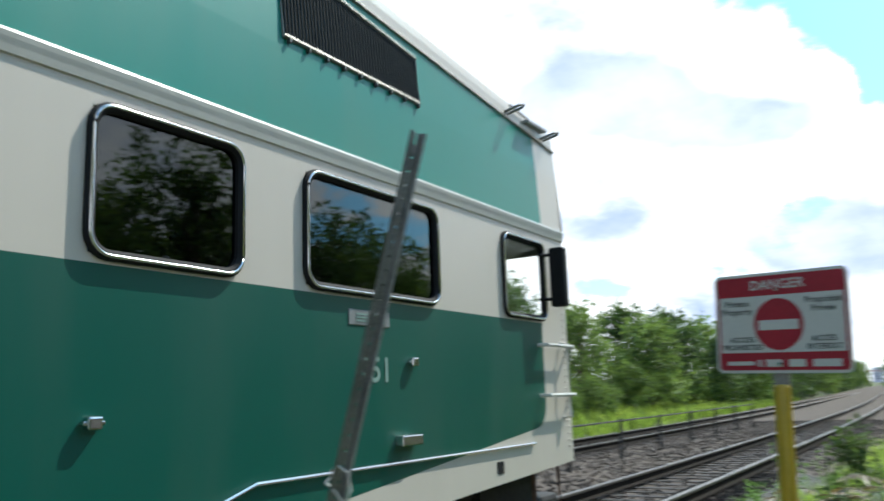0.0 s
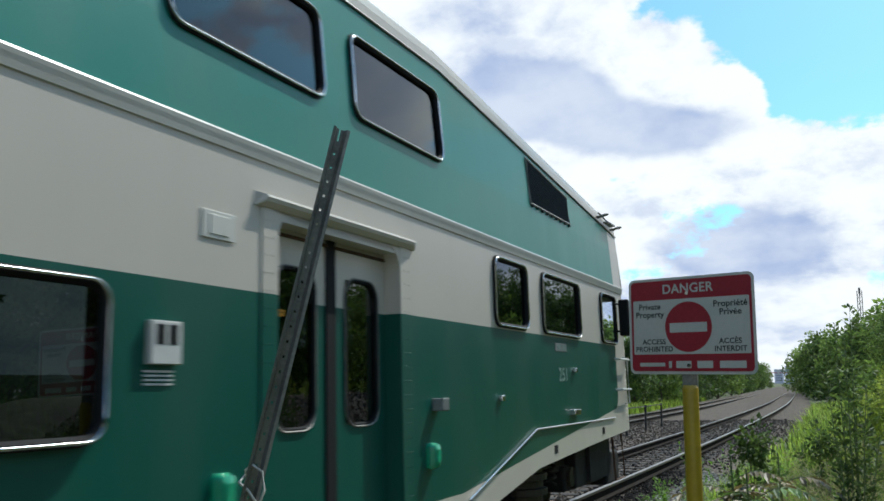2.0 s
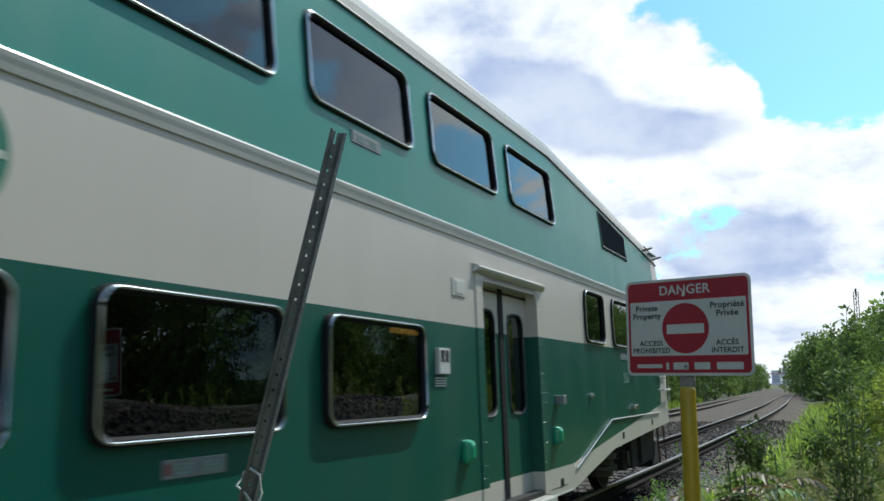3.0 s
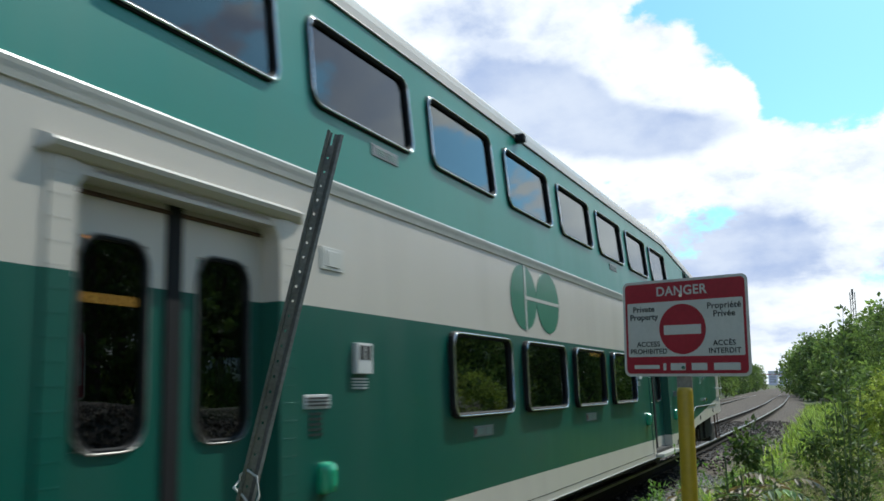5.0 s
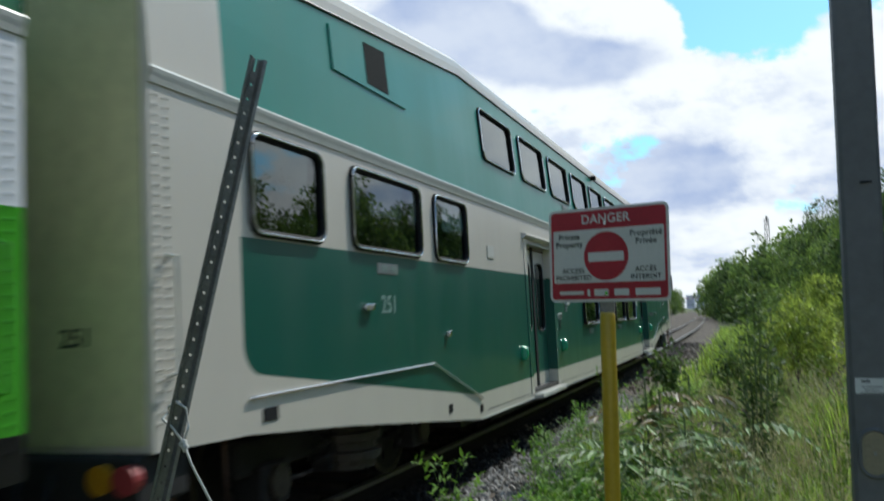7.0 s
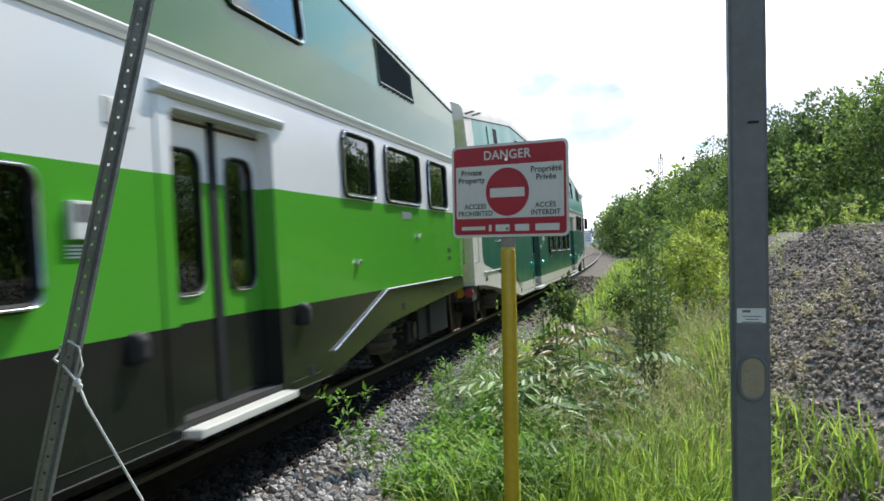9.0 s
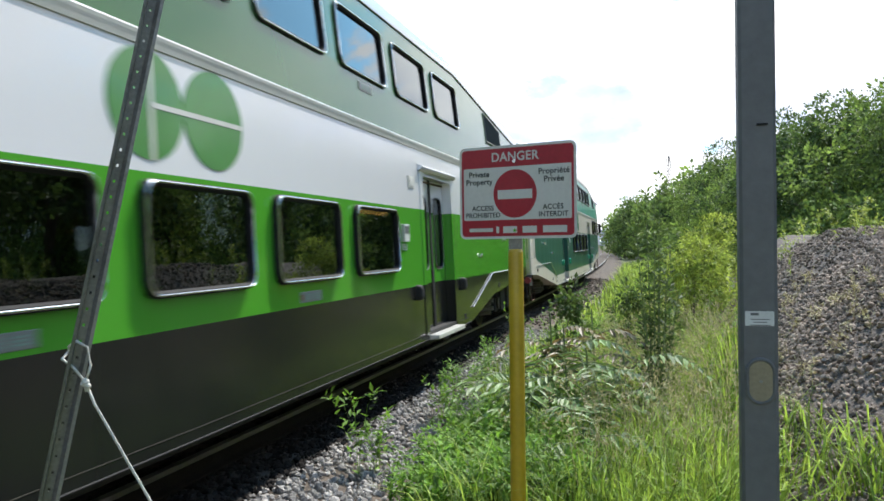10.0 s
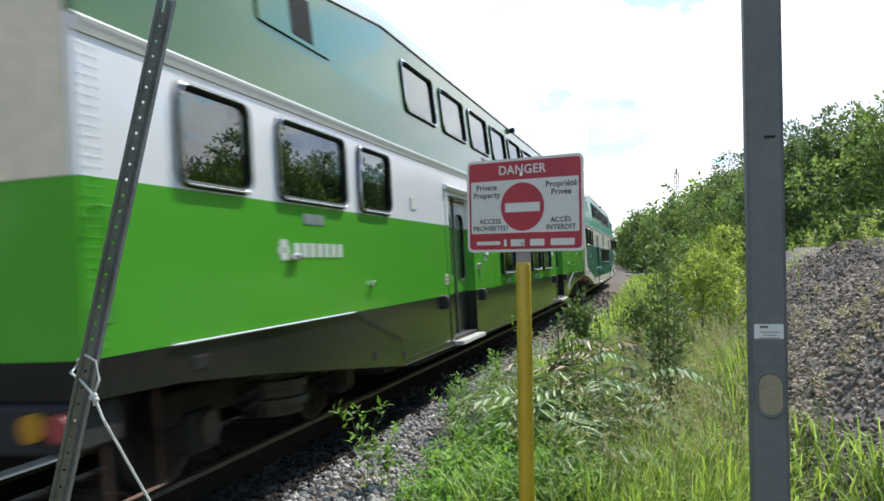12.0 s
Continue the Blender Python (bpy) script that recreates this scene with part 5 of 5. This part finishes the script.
def stuff(name, V, F, m, label, cat):
    ob = part_mesh(name, mesh_np(name, V, F), m)
    tagged(ob, label, cat, kind="stuff")


def meadow():
    P = scatter(36000, -2.0, 2.6, 3.9, 15, in_grass)
    V, F = blades(P, 0.28, 0.86, 0.0052, 0.55)
    stuff("grass", V, F, M["grassblade"], "tall green grass on the verge of the line", "grass")
    P = scatter(700, 0.6, 2.0, 4.2, 8.0, lambda x, y: mound_h(x, y) < 0.5 and clear(x, y) and noise.noise(Vector((x * 1.3, y * 1.3, 6))) > -0.1)
    V, F = blades(P, 0.10, 0.42, 0.007, 0.9)
    stuff("grass", V, F, M["grassblade"], "thin low grass at the foot of the gravel heap", "grass")
    P = scatter(1500, -0.35, 1.3, 4.1, 6.2, lambda x, y: clear(x, y) and x < 0.38 + 0.16 * (6.2 - y))
    V, F = blades(P, 0.30, 0.66, 0.012, 0.65)
    stuff("grass", V, F, M["broadblade"], "broad bright grass blades in the foreground of the verge", "grass")
    P = scatter(9000, -1.7, 4.0, -6.0, 3.9, lambda x, y: in_grass(x, y) and (x + 0.1) ** 2 + y ** 2 > 0.8 and (x + 1.9) ** 2 + (y - 2.0) ** 2 > 0.02)
    V, F = blades(P, 0.05, 0.22, 0.006, 0.8)
    stuff("grass", V, F, M["grassblade"], "short trodden grass on the path", "grass")
    P = scatter(26000, -3.0, 5.0, 14, 60, in_grass)
    V, F = blades(P, 0.35, 0.9, 0.016, 0.6)
    stuff("grass", V, F, M["grassblade"], "rough green grass further along the line", "grass")
    P = scatter(22000, -26.0, -14.0, 14, 110, lambda x, y: x - bend(y)[0] < -13.6)
    V, F = blades(P, 0.3, 0.8, 0.03, 0.6)
    stuff("grass", V, F, M["grassblade"], "bright grass on the bank across the tracks", "grass")
    # dry seed stalks with small heads
    P = scatter(900, -0.6, 2.6, 4.6, 13, in_grass)
    V, F = blades(P, 0.75, 1.15, 0.0022, 0.45)
    tips = V.reshape(-1, 7, 3)[:, 6, :]
    Q = np.repeat(tips, 14, 0) + RNG.normal(size=(len(tips) * 14, 3)) * np.array([0.02, 0.02, 0.05])
    V2, F2 = leaf_quads(Q, rand_dirs(len(Q)) + np.array([0, 0, 0.8]), 0.03 * (0.6 + RNG.random(len(Q))), np.full(len(Q), 0.008), rand_dirs(len(Q)))
    stuff("seeding_grass", np.concatenate([V, V2]), np.concatenate([F, F2 + len(V)]), M["drygrass"], "dry seeding grass stalks among the green", "grass")


meadow()


def leafy_stems(n, x0, x1, y0, y1, h0, h1, keep, leaf, per):
    """Upright weeds: a thin stem with small leaves all the way up."""
    P = scatter(n, x0, x1, y0, y1, keep)
    Vs, Fs, off = [], [], 0
    V, F = blades(P, h0, h1, 0.003, 0.3)
    Vs.append(V)
    Fs.append(F)
    off += len(V)
    st = V.reshape(-1, 7, 3)
    base, mid, tip = st[:, 0], (st[:, 2] + st[:, 4]) / 2, st[:, 6]
    f = RNG.random((n, per, 1)) ** 0.75
    pos = base[:, None] * (1 - f) ** 2 + 2 * mid[:, None] * f * (1 - f) + tip[:, None] * f ** 2
    pos = (pos + RNG.normal(size=pos.shape) * 0.02).reshape(-1, 3)
    d = rand_dirs(len(pos)) * np.array([1, 1, 0.5]) + np.array([0, 0, 0.35])
    V, F = leaf_quads(pos, d, leaf * (0.6 + 0.8 * RNG.random(len(pos))), leaf * (0.32 + 0.2 * RNG.random(len(pos))), np.tile([0.0, 0, 1.0], (len(pos), 1)) + rand_dirs(len(pos)) * 0.3)
    Vs.append(V)
    Fs.append(F + off)
    return np.concatenate(Vs), np.concatenate(Fs)


def slender_shrub(x, y, h, stems, label):
    t = new("shrub")
    tagged(t, label, "shrub")
    bm = bmesh.new()
    Ps = []
    z = ground_h(x, y)
    for k in range(stems):
        a, r = k * 2.4, 0.03 + 0.05 * k / stems
        hh = h * (1.0 - 0.45 * (k / stems))
        lean = 0.03 + 0.14 * k / stems
        pts = [Vector((x + math.cos(a) * (r + lean * f * f), y + math.sin(a) * (r + lean * f * f), z - 0.05 + hh * f)) for f in (0, 0.35, 0.7, 1)]
        tube(bm, pts, [0.010, 0.008, 0.005, 0.002], 5)
        for j in range(int(64 * hh)):
            f = 0.18 + 0.82 * RNG.random()
            i = min(2, int(f * 3))
            p = pts[i].lerp(pts[i + 1], f * 3 - i)
            d = rand_dirs(1)[0] * np.array([1, 1, 0.4]) + np.array([0, 0, 0.5])
            Ps.append((np.array(p) + d * 0.11 * RNG.random() * (1.25 - f), d))
    part("stem", bm, M["stem"], t)
    P, D = np.array([p for p, d in Ps]), np.array([d for p, d in Ps])
    V, F = leaf_quads(P, D, 0.065 * (0.6 + 0.7 * RNG.random(len(P))), 0.026 * (0.6 + 0.7 * RNG.random(len(P))), rand_dirs(len(P)))
    part_mesh("foliage", mesh_np("foliage", V, F), M["slim"], t)


slender_shrub(-0.07, 7.4, 2.5, 9, "tall slender leafy shrub in the grass")
slender_shrub(0.02, 7.9, 1.9, 5, "slender leafy shrub in the tall grass")


def weeds():
    V, F = leafy_stems(2300, -1.95, -0.5, 4.5, 7.4, 0.40, 0.80, lambda x, y: clear(x, y) and x > -1.52 + 0.14 * noise.noise(Vector((x, y * 1.5, 4))) + 0.02 * (y - 5), 0.055, 46)
    stuff("weeds", V, F, M["weed"], "dense bright green weeds beside the ballast", "weeds")
    V, F = leafy_stems(160, -2.3, 0.9, 7.5, 13, 0.5, 1.0, lambda x, y: clear(x, y) and x > -2.2, 0.06, 40)
    stuff("weeds", V, F, M["weed"], "scattered leafy weeds in the verge", "weeds")
    V, F = leafy_stems(60, 0.9, 7.0, 11.0, 16.5, 0.25, 0.6, lambda x, y: mound_h(x, y) > 1.35 and noise.noise(Vector((x * 0.7, y * 0.7, 9))) > -0.05, 0.06, 34)
    stuff("weeds", V, F, M["leafyellow"], "yellow-green weeds growing over the gravel heap", "weeds")
    V, F = leafy_stems(45, 0.8, 4.0, 5.0, 11, 0.08, 0.22, lambda x, y: 0.3 < mound_h(x, y) < 1.6 and noise.noise(Vector((x * 0.9, y * 0.9, 19))) > 0.1, 0.045, 22)
    stuff("weeds", V, F, M["drygrass"], "dry low weeds on the flank of the gravel heap", "weeds")
    # lone weeds standing in the stones
    for k, (x, y, h) in enumerate(((-2.30, 6.1, 0.80), (-2.22, 6.25, 0.55), (-2.22, 8.3, 0.75), (-2.1, 8.0, 0.65), (-2.0, 9.6, 0.9))):
        V, F = leafy_stems(3, x - 0.03, x + 0.03, y - 0.03, y + 0.03, h * 0.8, h, lambda a, b: True, 0.075, 34)
        tagged(part_mesh("weed", mesh_np("weed", V, F), M["weed"]), "single green weed growing at the edge of the stones", "weed", "weeds in the stones")


weeds()


def compound_leaf_plant(x, y, h, fronds, material, label):
    """A young sumac: arching fronds with paired leaflets."""
    t = new("sumac")
    tagged(t, label, "shrub", "sumac plants")
    z = ground_h(x, y)
    bm = bmesh.new()
    tube(bm, [(x, y, z - 0.05), (x + 0.03, y, z + h * 0.5), (x, y + 0.03, z + h)], [0.014, 0.011, 0.007], 6)
    part("stem", bm, M["stem"], t)
    for i in range(max(6, fronds - 3)):
        a = i * 2.4 + RNG.random()
        ln = 0.38 + 0.34 * RNG.random()
        up = 0.55 + 0.6 * RNG.random()
        b = Vector((x, y, z + h * (0.55 + 0.45 * i / fronds)))
        pts = []
        for k in range(12):
            f = k / 11
            pts.append(b + Vector((math.cos(a), math.sin(a), 0)) * ln * f + Vector((0, 0, ln * (up * f - 1.05 * f * f))))
        bm = bmesh.new()
        tube(bm, pts[::2] + [pts[-1]], [0.005] * 4 + [0.003] * (len(pts[::2]) - 3), 4)
        frond = part("frond", bm, M["stem"], t)
        side = Vector((-math.sin(a), math.cos(a), 0))
        for k in range(2, 12):
            for s in (-1, 1):
                if RNG.random() < 0.12:
                    continue
                d = side * s + Vector((math.cos(a), math.sin(a), 0)) * (0.35 + 0.15 * RNG.random()) + Vector((0, 0, -0.1 - 0.3 * RNG.random()))
                ln2 = 0.19 * (1 - abs(k - 6) / 11) * (0.7 + 0.5 * RNG.random())
                ob = new("leaflet", leaflet_mesh(material))
                ob.parent = frond
                q = d.normalized().to_track_quat("Y", "Z").to_matrix().to_4x4()
                ob.matrix_basis = Matrix.Translation(pts[k]) @ q @ Matrix.Rotation((RNG.random() - 0.5) * 0.7, 4, "Y") @ Matrix.Diagonal((ln2, ln2, ln2, 1))


LEAFLETS = {}


def leaflet_mesh(material):
    """One pointed leaflet of unit length along y, folded on its rib."""
    if material.name not in LEAFLETS:
        v = [(0, 0, 0), (0.12, 0.28, 0.04), (0.13, 0.55, 0.05), (0, 1, -0.06), (-0.13, 0.55, 0.05), (-0.12, 0.28, 0.04), (0, 0.3, 0), (0, 0.6, -0.01)]
        me = raw("leaflet", v, [(0, 1, 6), (1, 2, 7, 6), (2, 3, 7), (0, 6, 5), (6, 7, 4, 5), (7, 3, 4)])
        me.materials.append(material)
        LEAFLETS[material.name] = me
    return LEAFLETS[material.name]


for x, y, h, n, m in ((-0.80, 5.9, 1.02, 11, "sumac"), (-0.55, 6.2, 1.10, 11, "sumac"), (-1.2, 6.8, 1.12, 10, "sumac"), (-0.8, 6.9, 1.25, 10, "sumac"), (-0.6, 7.3, 1.33, 9, "redleaf"), (-0.95, 7.2, 1.33, 8, "redleaf"), (-0.5, 5.3, 0.72, 8, "sumac"), (-0.3, 6.6, 1.0, 8, "sumac")):
    compound_leaf_plant(x, y, h, n, M[m], "young sumac with long compound leaves in the grass" if m == "sumac" else "young sumac with reddish compound leaves")


def stone_shapes(k):
    out = []
    for i in range(k):
        bm = bmesh.new()
        bmesh.ops.create_icosphere(bm, subdivisions=1, radius=0.5)
        for v in bm.verts:
            v.co *= 0.75 + 0.5 * random.random()
        out.append((np.array([v.co[:] for v in bm.verts]), np.array([[v.index for v in f.verts] for f in bm.faces])))
        bm.free()
    return out


STONES = stone_shapes(8)


def stone_field(name, n, x0, x1, y0, y1, keep, smin, smax, m, label):
    P = scatter(n, x0, x1, y0, y1, keep)
    Vs, Fs, off = [], [], 0
    for p in P:
        v, f = STONES[int(RNG.integers(8))]
        q = RNG.normal(size=(3, 3))
        q, _ = np.linalg.qr(q)
        s = smin + (smax - smin) * RNG.random() ** 2
        Vs.append((v * np.array([1.0, 0.8, 0.6]) * s) @ q + p + np.array([0, 0, 0.02 + s * 0.18]))
        Fs.append(f + off)
        off += len(v)
    stuff(name, np.concatenate(Vs), np.concatenate(Fs), m, label, "stones")


# the dark strip by the rail: dusty stones, their colour also holds the train's shade
stone_field("ballast", 12000, -4.0, -2.55, 3.0, 17, lambda x, y: x < -2.72 + 0.12 * noise.noise(Vector((x, y, 7))), 0.035, 0.085, M["railstone"], "brake-dusted ballast stones along the rail, darkened for the shade by the train")
stone_field("ballast", 7000, -3.1, -1.75, 3.5, 17, lambda x, y: x > -2.80 + 0.1 * noise.noise(Vector((x, y, 7))) and (x < -2.0 + 0.25 * noise.noise(Vector((x, y, 2))) or RNG.random() < 0.25), 0.035, 0.085, M["stone"], "loose grey ballast stones beside the track")
stone_field("ballast", 13000, -11.6, -1.9, 9, 42, lambda x, y: x - bend(y)[0] < -1.9, 0.05, 0.105, M["dirtystone"], "grey ballast stones between the tracks")
stone_field("ballast", 1600, -3.2, -1.75, -6.0, 3.5, lambda x, y: x < -2.0 + 0.25 * noise.noise(Vector((x, y, 2))), 0.035, 0.085, M["stone"], "loose grey ballast stones beside the path")
stone_field("gravel_heap", 28000, 0.4, 5.2, 3.8, 16, lambda x, y: mound_h(x, y) > 0.12 and x < 0.6 + 0.32 * y and (y < 11 or RNG.random() < 0.6), 0.016, 0.075, M["moundstone"], "loose stones covering the gravel heap")


# ---------------------------------------------------------------- fence, far things
def fence():
    f = new("fence")
    tagged(f, "low dark steel fence between the two tracks", "fence", kind="structure")
    ys = [7.0 + 3.2 * i for i in range(10)]
    feet = []
    for y in ys:
        x = bend(y)[0] - 7.12
        z = ground_h(x, y)
        feet.append(Vector((x, y, z)))
        boxpart("post", (x - 0.035, x + 0.035, y - 0.035, y + 0.035, z - 0.1, z + 0.98), M["fence"], f)
    for h in (0.93,):
        for a, b in zip(feet, feet[1:]):
            bm = bmesh.new()
            tube(bm, [a + Vector((0, 0, h)), b + Vector((0, 0, h))], 0.022, 6)
            part("rail", bm, M["fence"], f)


fence()


def far_block(x, y, w, d, h, floors):
    b = new("apartment_building")
    tagged(b, "distant pale apartment block beyond the end of the line", "building", "distant apartment blocks")
    boxpart("wall", (x - w / 2, x + w / 2, y, y + d, -2, h), M["farwall"], b)
    boxpart("roof", (x - w / 2 - 0.3, x + w / 2 + 0.3, y - 0.3, y + d + 0.3, h, h + 0.8), M["farwall"], b)
    for k in range(floors):
        z = 2 + (h - 3) * k / floors
        boxpart("window_band", (x - w / 2 + 1, x + w / 2 - 1, y - 0.15, y - 0.02, z, z + 1.3), M["farglass"], b)


far_block(-58, 760, 7, 12, 11, 4)
far_block(-51, 775, 6, 12, 14, 5)
far_block(-45, 790, 5, 10, 10, 4)


def signal_gantry():
    g = new("signal_gantry")
    tagged(g, "distant red and white signal gantry over the tracks", "signal gantry")
    y = 330
    x = bend(y)[0] - 6.5
    for dx in (-7, 7):
        boxpart("leg", (x + dx - 0.12, x + dx + 0.12, y - 0.12, y + 0.12, -1, 5), M["farred"], g)
    boxpart("beam", (x - 7.3, x + 7.3, y - 0.15, y + 0.15, 4.7, 5.0), M["farred"], g)
    for dx in (-4, 0, 4):
        boxpart("signal_head", (x + dx - 0.3, x + dx + 0.3, y - 0.6, y - 0.35, 4.2, 5.6), M["sticker"], g)


signal_gantry()


def mast():
    m = new("lattice_mast")
    tagged(m, "thin grey lattice mast behind the trees", "mast")
    x, y, top = 1.35, 150.0, 16.4
    bm = bmesh.new()
    legs = [(x - 0.35, y - 0.3), (x + 0.35, y - 0.3), (x, y + 0.35)]
    for a, b in legs:
        tube(bm, [(a, b, -1), (a, b, top)], 0.07, 5)
    part("legs", bm, M["polegrey"], m)
    bm = bmesh.new()
    for k in range(16):
        for i in range(3):
            a, b = legs[i], legs[(i + 1) % 3]
            tube(bm, [(*a, k), (*b, k + 1)], 0.03, 4)
    part("bracing", bm, M["polegrey"], m)
    boxpart("aerial", (x - 0.16, x + 0.16, y - 0.1, y + 0.1, top - 0.5, top + 0.5), M["polegrey"], m)


mast()


# ---------------------------------------------------------------- motion of the train
def motions():
    for back, car, wheels in CARS:
        times = [i * 0.5 for i in range(25)]
        walk(car, [(t, car_pose(front_at(t) - back)) for t in times])
        for w, y in wheels:
            rows = []
            for i in range(121):
                t = i * 0.1
                rows.append((t, Matrix.Translation((0, y, 0.44)) @ Matrix.Rotation(-(front_at(t) - front_at(0)) / 0.44, 4, "X")))
            walk(w, rows)


motions()
